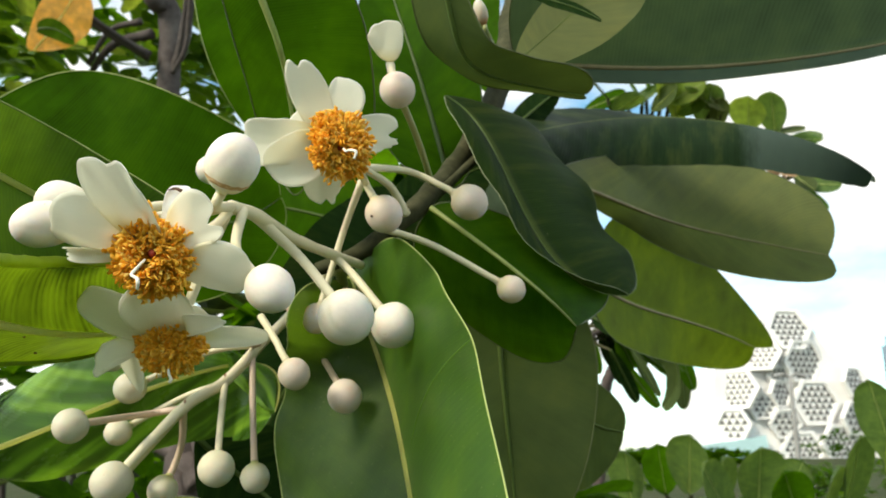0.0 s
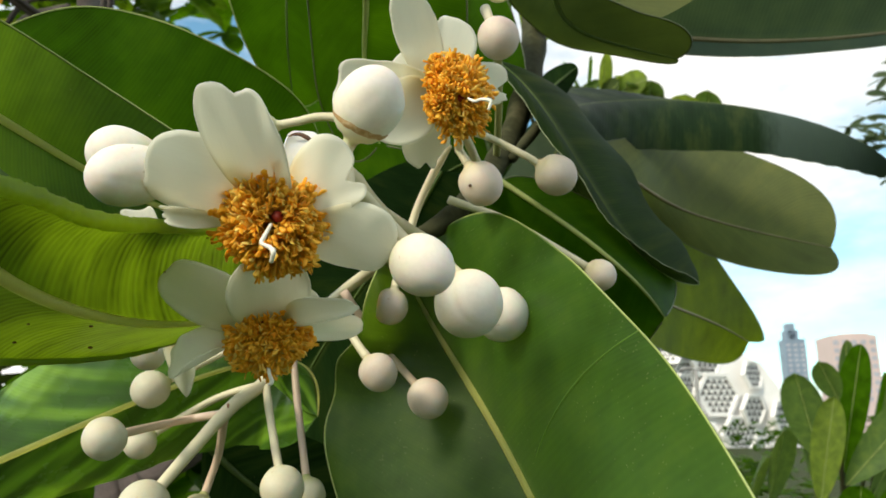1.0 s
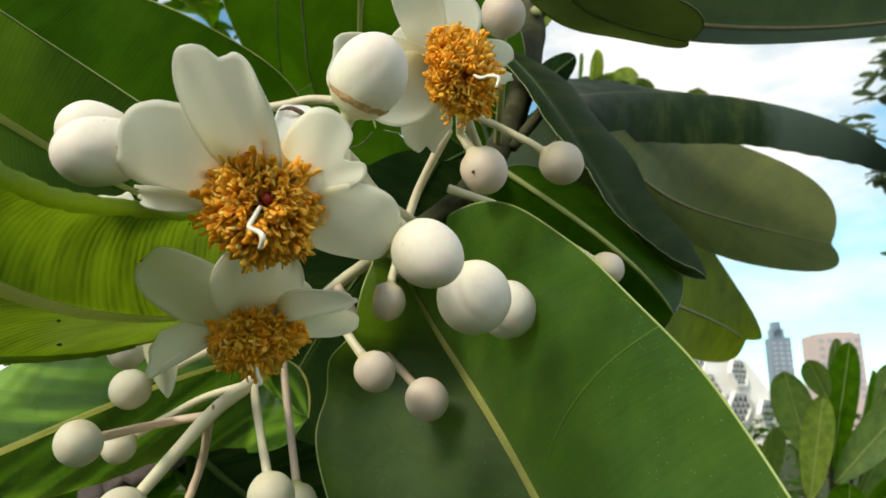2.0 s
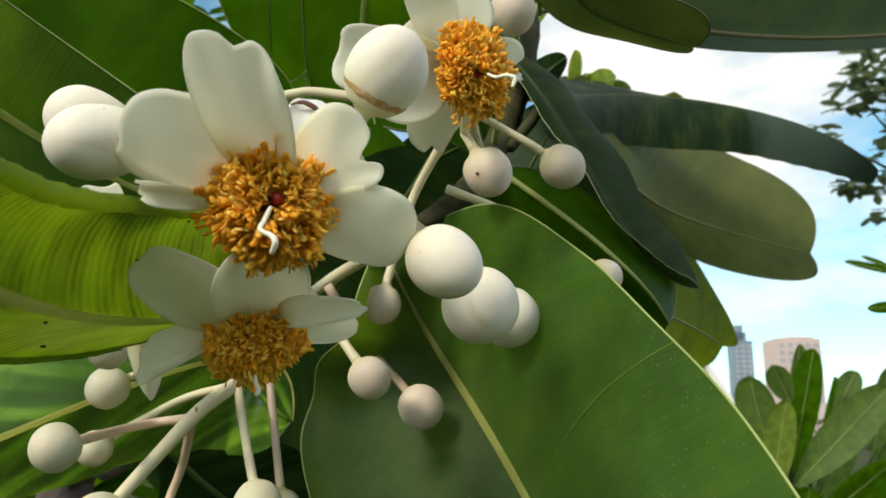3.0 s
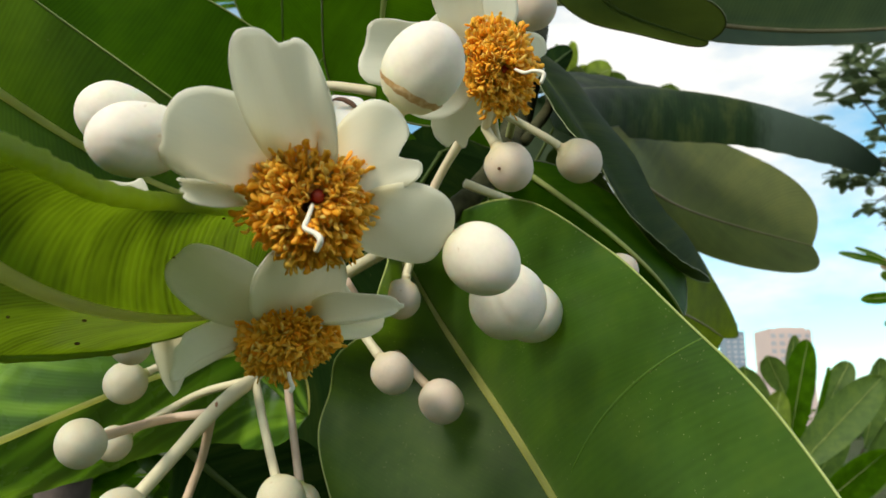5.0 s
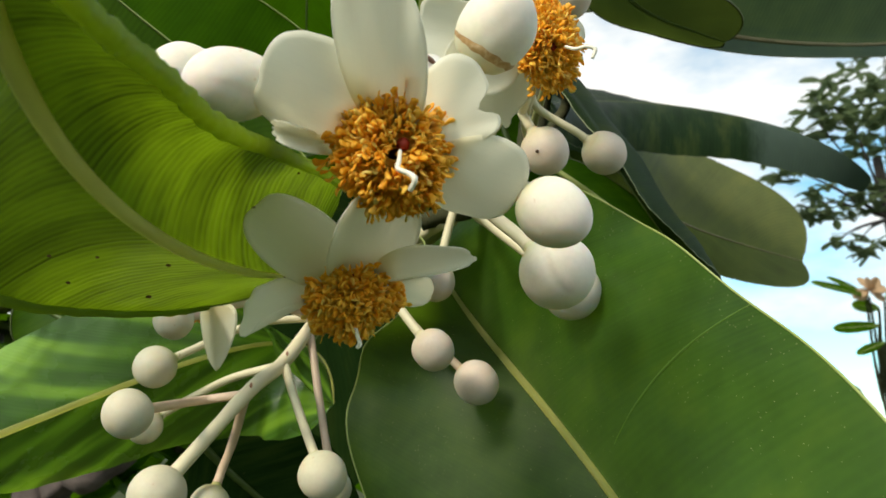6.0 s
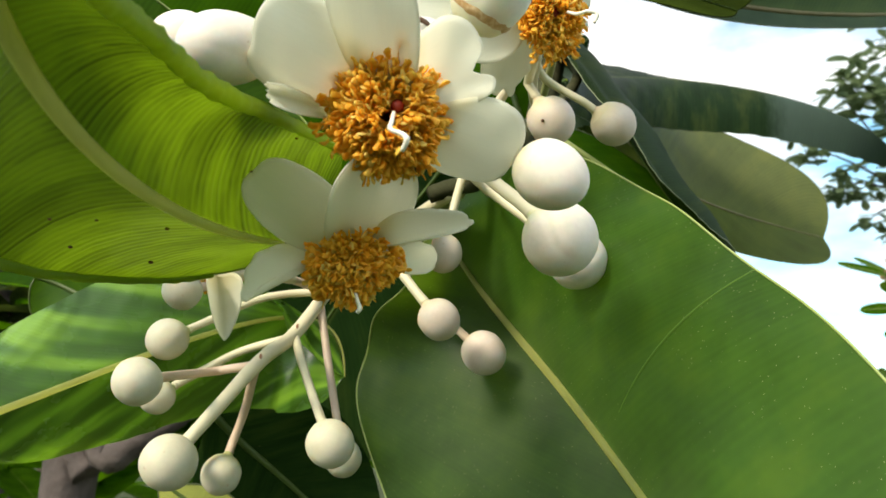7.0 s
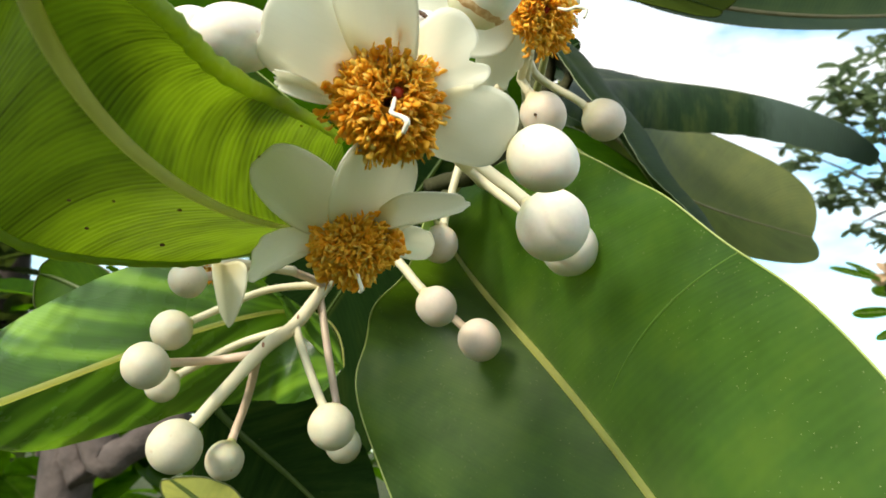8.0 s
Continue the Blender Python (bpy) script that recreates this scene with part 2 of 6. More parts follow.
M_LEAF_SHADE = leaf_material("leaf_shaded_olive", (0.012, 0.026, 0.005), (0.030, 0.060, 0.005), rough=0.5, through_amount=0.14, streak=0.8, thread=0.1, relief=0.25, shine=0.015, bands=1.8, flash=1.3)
# Paler and greyer than near leaves: distance haze mixed into the colour.
M_LEAF_HAZE = leaf_material("leaf_hazy_green", (0.12, 0.165, 0.095), (0.22, 0.29, 0.14), rough=0.6, through_amount=0.35, streak=0.3, thread=0.0, relief=0.0, shine=0.1)
M_LEAF_GREY = leaf_material("leaf_grey_underside", (0.074, 0.106, 0.070), (0.085, 0.14, 0.040), calm=2.4, rough=0.5, through_amount=0.2, streak=0.3, thread=0.1, relief=0.05, shine=0.12)
M_LEAF_LIME = leaf_material("leaf_yellow_green", (0.066, 0.098, 0.012), (0.20, 0.275, 0.007), veins=0.2, rough=0.6, through_amount=0.38, streak=0.3, thread=0.08, relief=0.05, shine=0.05)
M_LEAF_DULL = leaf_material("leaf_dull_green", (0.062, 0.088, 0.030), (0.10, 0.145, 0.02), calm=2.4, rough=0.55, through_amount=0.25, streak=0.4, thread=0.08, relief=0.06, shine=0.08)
M_LEAF_SHRUB = leaf_material("leaf_shrub_green", (0.070, 0.118, 0.034), (0.17, 0.26, 0.03), rough=0.5, through_amount=0.36, streak=0.4, thread=0.06, relief=0.05, shine=0.2)
M_LEAF_YELLOW = leaf_material("leaf_yellow", (0.38, 0.40, 0.10), (0.5, 0.5, 0.1), streak=0.3, spots=False)
M_LEAF_ORANGE = leaf_material("leaf_orange", (0.55, 0.26, 0.03), (0.7, 0.34, 0.03), streak=0.3)
M_RIB = plain_material("leaf_midrib", (0.44, 0.45, 0.17), 0.45, 0.15, 900.0, glow=(1.0, 0.97, 0.42), amount=0.7)
M_RIB_GREEN = plain_material("leaf_midrib_green", (0.10, 0.15, 0.035), 0.45, 0.2, 900.0, glow=(0.20, 0.30, 0.04), amount=0.4)
# Lighter than the blade, to paint the highlight along its fold.
M_CREASE_HIGHLIGHT = plain_material("leaf_crease_highlight", (0.13, 0.24, 0.040), 0.4, 0.2, 600.0, glow=(0.25, 0.42, 0.03), amount=0.35)
M_RIB_SOFT = plain_material("leaf_midrib_soft", (0.40, 0.46, 0.16), 0.45, 0.2, 900.0, glow=(0.5, 0.6, 0.1), amount=0.4)
M_MARGIN_DARK = plain_material("leaf_margin_dark", (0.085, 0.105, 0.035), 0.45, 0.2, 900.0)
M_RIB_DARK = plain_material("leaf_midrib_brown", (0.24, 0.19, 0.09), 0.5, 0.25, 900.0)
M_ROLL = plain_material("leaf_rolled_edge", (0.185, 0.275, 0.036), 0.45, 0.35, 420.0, 0.4, 0.0008, tint=(0.24, 0.32, 0.06), glow=(0.60, 0.72, 0.06), amount=0.6)
M_MARGIN_PALE = plain_material("leaf_margin_pale", (0.26, 0.29, 0.15), 0.5, 0.2, 900.0)
M_MARGIN = plain_material("leaf_margin", (0.30, 0.36, 0.10), 0.4, 0.15, 900.0)
M_TWIG = plain_material("twig_bark", (0.045, 0.046, 0.020), 0.8, 0.45, 420.0, 0.5, 0.0008, tint=(0.085, 0.080, 0.042), Specular_IOR_Level=0.15)
M_BARK = plain_material("bark", (0.060, 0.046, 0.042), 0.85, 0.45, 60.0, 0.8, 0.004, tint=(0.11, 0.095, 0.085))
M_BARK_DARK = plain_material("bark_dark", (0.085, 0.064, 0.057), 0.9, 0.5, 90.0, 1.0, 0.006, tint=(0.13, 0.10, 0.09))
M_STALK = plain_material("stalk", (0.80, 0.73, 0.50), 0.5, 0.10, 260.0, 0.15, 0.0003, tint=(0.80, 0.66, 0.50), glow=(0.6, 0.5, 0.25), amount=0.15)
M_STALK_GREEN = plain_material("stalk_greenish", (0.36, 0.36, 0.14), 0.5, 0.2, 260.0, 0.15, 0.0003, tint=(0.42, 0.34, 0.2))
M_BUD = bud_material("bud_skin", (0.70, 0.64, 0.38), (0.77, 0.72, 0.60), (0.77, 0.685, 0.63))
M_BUD_SMALL = bud_material("bud_skin_small", (0.42, 0.41, 0.14), (0.58, 0.55, 0.40), (0.57, 0.52, 0.41))
M_BUD_WITHERED = bud_material("bud_skin_withered", (0.42, 0.16, 0.03), (0.62, 0.52, 0.40), (0.70, 0.66, 0.58))
M_BUD_PINK = bud_material("bud_skin_pinkish", (0.60, 0.51, 0.31), (0.64, 0.55, 0.46), (0.63, 0.52, 0.45))
M_STALK_PINK = plain_material("stalk_pinkish", (0.72, 0.55, 0.40), 0.45, 0.12, 260.0, 0.1, 0.0002, tint=(0.76, 0.56, 0.45), glow=(0.6, 0.4, 0.22), amount=0.15)
M_RING = plain_material("bud_scar", (0.46, 0.27, 0.10), 0.7, 0.45, 1500.0, 0.6, 0.0003, tint=(0.70, 0.56, 0.36))
M_PETAL = petal_material()
M_ANTHER = anther_material()
M_FILAMENT = plain_material("filament", (0.90, 0.50, 0.06), 0.5, 0.15, 900.0, glow=(0.9, 0.55, 0.1), amount=0.4)
M_OVARY = plain_material("ovary", (0.34, 0.030, 0.012), 0.5, 0.2, 600.0)
M_STYLE = plain_material("style", (0.82, 0.77, 0.66), 0.5, 0.06, 600.0)
M_BRACT = plain_material("bract", (0.36, 0.17, 0.09), 0.7, 0.3, 900.0)
M_SCAR = plain_material("dark_scar", (0.10, 0.05, 0.03), 0.8, 0.3, 900.0)


# ---- mesh helpers; plan coordinates are centimetres from the first eye ----
def cm(p):
    return Vector((p[0] / 100.0, p[1] / 100.0, 1.5 + p[2] / 100.0))


def part(name, verts, faces, material, parent=None, label="", smooth=True, uvs=None):
    me = bpy.data.meshes.new(name)
    me.from_pydata([tuple(v) for v in verts], [], faces)
    if smooth:
        me.polygons.foreach_set("use_smooth", [True] * len(me.polygons))
    if uvs is not None:
        layer = me.uv_layers.new(name="UVMap")
        idx = np.empty(len(me.loops), dtype=np.int32)
        me.loops.foreach_get("vertex_index", idx)
        layer.data.foreach_set("uv", np.asarray(uvs, dtype=np.float32)[idx].ravel())
    me.materials.append(material)
    me.update()
    ob = new(name, me)
    if parent is not None:
        ob.parent = parent
        ob.matrix_parent_inverse = parent.matrix_world.inverted()
    if label:
        ob["label"] = label
    return ob


def thing(name, at, label, category, group="", kind=""):
    ob = new(name)
    ob.empty_display_size = 0.01
    ob.matrix_world = Matrix.Translation(at)
    bpy.context.view_layer.update()
    return tagged(ob, label, category, group, kind)


def smooth_line(pts, n):
    """n points along a Catmull-Rom curve through pts."""
    p = [Vector(q) for q in pts]
    if len(p) == 2:
        return [p[0].lerp(p[1], i / (n - 1)) for i in range(n)]
    p = [p[0] * 2 - p[1]] + p + [p[-1] * 2 - p[-2]]
    out = []
    for i in range(n):
        s = i / (n - 1) * (len(p) - 3)
        k = min(int(s), len(p) - 4)
        f = s - k
        a, b, c, d = p[k:k + 4]
        out.append(0.5 * (2 * b + (c - a) * f + (2 * a - 5 * b + 4 * c - d) * f * f + (3 * b - a - 3 * c + d) * f ** 3))
    return out


def tube(pts, radii, sides=10, n=None, knobs=0.0, seed=0):
    """Vertices and faces of a closed, tapered tube along a smooth line; radii in the points' units."""
    n = n or max(8, 6 * len(pts))
    line = smooth_line(pts, n)
    rad = np.interp(np.linspace(0, 1, n), np.linspace(0, 1, len(radii)), radii)
    verts, faces = [], []
    side = None
    for i, p in enumerate(line):
        tan = (line[min(i + 1, n - 1)] - line[max(i - 1, 0)]).normalized()
        if side is None:
            side = tan.orthogonal().normalized()
        side = (side - tan * side.dot(tan)).normalized()
        up = tan.cross(side)
        for k in range(sides):
            a = 2 * math.pi * k / sides
            r = rad[i] * (1 + knobs * noise.noise((i * 0.45 + seed, math.cos(a), math.sin(a))))
            verts.append(p + (side * math.cos(a) + up * math.sin(a)) * r)
    for i in range(n - 1):
        for k in range(sides):
            a, b = i * sides + k, i * sides + (k + 1) % sides
            faces.append((a, b, b + sides, a + sides))
    faces.append(tuple(range(sides - 1, -1, -1)))
    faces.append(tuple(range((n - 1) * sides, n * sides)))
    return verts, faces


def joined(pieces):
    verts, faces = [], []
    for v, f in pieces:
        o = len(verts)
        verts.extend(v)
        faces.extend(tuple(i + o for i in q) for q in f)
    return verts, faces


def tube_part(name, pts, radii, material, parent=None, label="", **kw):
    """pts and radii in centimetres of the plan."""
    v, f = tube([cm(p) for p in pts], [r / 100.0 for r in radii], **kw)
    return part(name, v, f, material, parent, label)


# ---- leaves ----
def lagrange(p, u):
    a, b, c, d = (np.array(q, float) for q in p)
    return (a * -4.5 * (u - 1 / 3) * (u - 2 / 3) * (u - 1) + b * 13.5 * u * (u - 2 / 3) * (u - 1)
            - c * 13.5 * u * (u - 1 / 3) * (u - 1) + d * 4.5 * u * (u - 1 / 3) * (u - 2 / 3))


def leaf(label, mid, left, right, material, p=0.5, q=0.42, sag=(0.0, 0.0), wave=0.04, waves=3.0, roll=(0.0, 0.0), rib=0.11, rib_material=None,
         margin=0.020, margin_material=None, name="leaf", group="leaves of the flowering branch", nu=44, nv=13, seed=1, petiole=None, ripple=0.0, fold=0.0):
    """A leathery leaf. mid: four points of the midrib from base to tip; left, right: the edge at a quarter and three quarters of the way.
    p, q: how blunt base and tip are; sag: how far each half bellies out; roll: the radius of a rolled edge (cm)."""
    top = (p / (p + q)) ** p * (q / (p + q)) ** q
    prof = lambda u: (max(u, 1e-6) ** p) * (max(1 - u, 1e-6) ** q) / top  # noqa: E731
    half = []
    for side in (left, right):
        a = (np.array(side[0], float) - lagrange(mid, 0.25)) / prof(0.25)
        b = (np.array(side[1], float) - lagrange(mid, 0.75)) / prof(0.75)
        half.append((a, b))
    verts, uvs = [], []
    us = [0.5 - 0.5 * math.cos(math.pi * (0.015 + 0.978 * i / (nu - 1))) for i in range(nu)]
    cols = 2 * nv + 1
    edge = {0: [], 1: []}
    ribline = []
    for u in us:
        m = Vector(lagrange(mid, u))
        t = Vector(lagrange(mid, min(u + 0.01, 1)) - lagrange(mid, max(u - 0.01, 0))).normalized()
        f = min(max((u - 0.25) / 0.5, -0.45), 1.45)
        d = [Vector(a + (b - a) * f) * prof(u) for a, b in half]
        nrm = (d[1] - d[0]).cross(t).normalized()
        ribline.append(m)
        row = []
        for s in (0, 1):
            sign = -1 if s == 0 else 1
            line = []
            size = d[s].length
            for j in range(1, nv + 1):
                v = j / nv
                und = wave * size * v * v * math.sin(6.283 * waves * u + 1.7 * s + seed) + 0.10 * wave * size * v * noise.noise((u * 9, v * 3, seed + 9 * s))
                und += ripple * v * (1 - 0.3 * v) * math.sin(6.283 * 16 * (u - 0.12 * v) + 2.0 * noise.noise((u * 5, 0, seed)))
                if fold and s == 1:
                    off = u - (0.655 - 0.15 * v)
                    past = max(off, 0.0)
                    und -= fold * 0.05 * (1 - math.exp(-past / 0.009)) * math.exp(-(past / 0.15) ** 2) * min(1.0, 2.5 * v) * (1.2 - v)
                pos = m + d[s] * v * (1 + (0.055 * math.exp(-((u - 0.68) / 0.17) ** 2) if fold and s == 1 else 0.0)) + nrm * (sag[s] * size * 4 * (v - v * v) + und)
                line.append((pos, (u, sign * v)))
            edge[s].append(line[-1][0])
            row.append(line)
        for pos, uv in reversed(row[0]):
            verts.append(cm(pos)), uvs.append(uv)
        verts.append(cm(m)), uvs.append((u, 0.0))
        for pos, uv in row[1]:
            verts.append(cm(pos)), uvs.append(uv)
    faces = [(i * cols + j, i * cols + j + 1, (i + 1) * cols + j + 1, (i + 1) * cols + j) for i in range(nu - 1) for j in range(cols - 1)]
    base = thing(name, cm(mid[0]), label, "leaf", group)
    part("blade", verts, faces, material, base, uvs=uvs)
    k = [ribline[i] for i in range(0, nu, 2)] + [ribline[-1]]
    v, f = tube([cm(x) for x in k], [rib / 100, rib * 0.8 / 100, rib * 0.5 / 100, rib * 0.15 / 100], sides=8, n=len(k) * 2)
    quiet = material in (M_LEAF_LIME, M_LEAF_DULL, M_LEAF_DEEP, M_LEAF_PALE, M_LEAF_DARK, M_LEAF_GREY, M_LEAF_OLIVE, M_LEAF_DUSK, M_LEAF_SHADE)
    part("midrib", v, f, rib_material or (M_RIB_GREEN if quiet else M_RIB), base)
    if fold:
        # Thin pale tube that draws the light catching on the fold.
        line = []
        for j in range(4, nv + 1):
            want = 0.655 - 0.15 * j / nv
            i = max(k for k in range(nu - 1) if us[k] <= want)
            a, b = verts[i * cols + nv + j], verts[(i + 1) * cols + nv + j]
            line.append(a.lerp(b, (want - us[i]) / (us[i + 1] - us[i])))
        v, f = tube(line, [0.00006, 0.00018, 0.00022, 0.00018, 0.0001], sides=6, n=60)
        part("crease", v, f, M_CREASE_HIGHLIGHT, base, "raised crease across the leaf with a painted highlight")
    if margin > 0:
        rim = list(reversed(edge[0])) + edge[1]
        ends = [x for x in rim]
        for s in (0, 1):
            if roll[s] > 0:
                ends = edge[1 - s]
        v, f = tube([cm(x) for x in ends], [margin / 100], sides=5, n=len(ends) * 2)
        part("margin", v, f, margin_material or (M_MARGIN_DARK if quiet else M_MARGIN), base)
    for s in (0, 1):
        if roll[s] > 0:
            line = [x for x, u in zip(edge[s], us) if u < 0.95]
            v, f = tube([cm(x) for x in line], [roll[s] / 100, roll[s] / 100, roll[s] * 0.95 / 100, roll[s] * 0.6 / 100], sides=12, n=len(line) * 3, knobs=0.28, seed=seed)
            part("rolled_edge", v, f, M_ROLL, base, "tightly rolled leaf edge")
    if petiole:
        v, f = tube([cm(x) for x in petiole], [0.0016, 0.0013, 0.0011], sides=8)
        part("petiole", v, f, M_STALK_GREEN, base)
    return base


# ---- flowers and buds ----
def bud(c, r, stem, label="round cream-white flower bud on a pale stalk", length=1.06, lobes=2, ring=False, material=None, stalk=0.085,
        stalk_material=None, seam=0.035, group="flower buds", beak=0.0, egg=0.0, turn=0.0, neck=0.20, funnel=0.32, spots=(), face=None):
    """A round bud with sepal seams. c: its middle; stem: the line of its stalk, from far to near the bud; centimetres."""
    c = Vector(c)
    ax = (c - Vector(stem[-1])).normalized() if len(stem) < 3 else (c - Vector(stem[-1]) * 0.4 - Vector(stem[-2]) * 0.6).normalized()
    s = ax.orthogonal().normalized()
    if face is not None:
        s = Vector(face) - c
        s = (s - ax * s.dot(ax)).normalized()
    s = Matrix.Rotation(turn, 3, ax) @ s
    w = ax.cross(s)
    ob = thing("flower_bud", cm(c - ax * r * length), label, "bud", group)
    ph = random.random() * 6
    ns, nr = 64, 26

    def ring_at(th):
        row = []
        for k in range(ns):
            a = 2 * math.pi * k / ns
            bend = a + 0.5 * math.cos(th)
            g = abs(math.sin(bend * lobes / 2.0)) if lobes else 1.0
            dent = seam * (0.65 * math.exp(-g / 0.055) + 0.5 * math.exp(-(g / 0.28) ** 2)) * math.sin(th) ** 0.6
            rr = r * math.sin(th) * (1 - dent) * (1 - egg * math.cos(th)) * (1 + 0.035 * noise.noise((math.cos(a) * 1.1 + ph, math.sin(a) * 1.1, th * 1.3)))
            z = -math.cos(th) * r * length
            if th > math.pi * 0.7:
                z += beak * r * ((th / math.pi - 0.7) / 0.3) ** 2
            row.append(cm(c + ax * z + (s * math.cos(a) + w * math.sin(a)) * rr))
        return row

    def skin(rows, us, name, label=""):
        verts = [q for row in rows for q in row]
        uv = [(u, k / ns) for u in us for k in range(ns)]
        faces = [(i * ns + k, (i + 1) * ns + k, (i + 1) * ns + (k + 1) % ns, i * ns + (k + 1) % ns) for i in range(len(rows) - 1) for k in range(ns)]
        return part(name, verts, faces, material or M_BUD, ob, label, uvs=uv)

    th0 = math.pi * neck
    ths = [th0 + (math.pi - th0) * i / nr for i in range(nr + 1)]
    skin([ring_at(th) for th in ths], [th / math.pi for th in ths], "bud_body")
    z0, r0 = -math.cos(th0) * r * length, math.sin(th0) * r * (1 - egg * math.cos(th0))
    z1 = z0 - r * funnel
    joint = ring_at(th0)
    rows, us = [], []
    for i in range(9):
        f = i / 8
        rad = stalk * 1.05 + (r0 - stalk * 1.05) * f ** 1.9
        z = z1 + (z0 - z1) * f ** 0.85
        if i == 8:
            rows.append(joint)
        else:
            rows.append([cm(c + ax * z + (s * math.cos(2 * math.pi * k / ns) + w * math.sin(2 * math.pi * k / ns)) * rad) for k in range(ns)])
        us.append(neck * f)
    skin(rows, us, "neck", "yellow-green neck")
    near = c + ax * (z1 + 0.01)
    if len(stem) > 1:
        line = [Vector(q) for q in stem[:-1]] + [near - ax * 0.25, near]
        v, f = tube([cm(q) for q in line], [stalk / 100 * k for k in (1.1, 1.0, 0.97, 1.0, 1.05)], sides=10, knobs=0.08, seed=ph)
        part("stalk", v, f, stalk_material or M_STALK, ob)
    for k, (du, dv) in enumerate(spots):
        d = (ax * du + s * math.cos(dv) * math.sqrt(1 - du * du) + w * math.sin(dv) * math.sqrt(1 - du * du))
        blob_part("blemish", c + d * r * 0.985, 0.028, M_SCAR, ob, "tiny brown blemish")
    if ring:
        verts, faces, steps = [], [], 60
        for i in range(steps + 1):
            an = ring[0] + (ring[1] - ring[0]) * i / steps
            end = math.sin(math.pi * i / steps) ** 0.5
            top = 0.335 + 0.012 * noise.noise((an * 4, 1.0, ph))
            wide = end * (0.034 + 0.036 * max(0.0, noise.noise((an * 3, 5.0, ph))) + 0.008 * noise.noise((an * 14, 9.0, ph)))
            for f, lift in ((-1.0, 0.996), (-0.5, 1.018), (0.5, 1.018), (1.0, 0.996)):
                th = math.pi * (top + wide * f)
                verts.append(cm(c + ax * (-math.cos(th) * r * length) + (s * math.cos(an) + w * math.sin(an)) * r * math.sin(th) * lift))
        for i in range(steps):
            faces += [(i * 4 + k, i * 4 + k + 1, i * 4 + k + 5, i * 4 + k + 4) for k in range(3)]
        part("scar_ring", verts, faces, M_RING, ob, "rough brown scar on the bud")
    return ob


def petal_part(flower, base, tip, left, right, station=0.6, a=0.6, b=0.4, notch=0.0, ragged=0.0, bow=0.0, off=0.0, ruffle=0.07, seed=0, name="petal", material=None):
    """A petal from base to tip; left, right: its edges at the station along it. a, b: how narrow base and tip are;
    notch, off: depth and side of the cut at the tip; ragged: torn edge; bow: how it arches towards the viewer."""
    base, tip, left, right = (Vector(q) for q in (base, tip, left, right))
    axis = tip - base
    mid = base + axis * station
    across, bend = (right - left) * 0.5, (right + left) * 0.5 - mid
    nrm = axis.cross(across).normalized()
    if nrm.y > 0:
        nrm = -nrm
    size = axis.length
    peak = (station ** a) * ((1 - station) ** b)
    rim = []
    half = 40
    for side in (-1, 1):
        steps = range(half + 1) if side < 0 else range(half - 1, 0, -1)
        for i in steps:
            x = 0.5 - 0.5 * math.cos(math.pi * i / half)
            y = side * (max(x, 0.0) ** a) * (max(1 - x, 0.0) ** b) / peak
            rim.append((x, y))
    cx = 0.55
    out = []
    for x, y in rim:
        ang = math.atan2(y, x - cx)
        k = 1.0 - ragged * max(0.0, 0.10 + noise.noise((math.cos(ang) * 1.7 + seed, math.sin(ang) * 1.7, 0.5)) + 0.35 * noise.noise((math.cos(ang) * 6 + seed, math.sin(ang) * 6, 3.5))) * min(1.0, max(0.0, x * 2.5 - 0.4))
        k *= 1 + 0.012 * noise.noise((math.cos(ang) * 3 + seed, math.sin(ang) * 3, 8.5))
        cut = notch * math.exp(-((y - off) / 0.20) ** 2) if x > 0.55 else 0.0
        out.append((cx + (x - cx) * k - cut, y * k))
    verts, uvs = [], []
    rings = 11

    def place(x, y):
        lift = bow * size * 4 * x * (1 - x) + ruffle * across.length * noise.noise((x * 2.6, y * 1.7, seed + 5)) * (0.3 + abs(y) + 0.4 * x)
        verts.append(cm(base + axis * x + across * y + bend * y * y + nrm * lift))
        uvs.append((x, 0.5 + 0.5 * y))

    place(cx, 0.0)
    n = len(out)
    for r in range(1, rings + 1):
        f = r / rings
        for x, y in out:
            place(cx + (x - cx) * f, y * f)
    faces = [(0, 1 + k, 1 + (k + 1) % n) for k in range(n)]
    for r in range(rings - 1):
        o = 1 + r * n
        faces += [(o + k, o + n + k, o + n + (k + 1) % n, o + (k + 1) % n) for k in range(n)]
    ob = part(name, verts, faces, material or M_PETAL, flower, uvs=uvs)
    mod = ob.modifiers.new("thickness", "SOLIDIFY")
    mod.thickness = 0.00014
    mod.offset = 0.0
    return ob


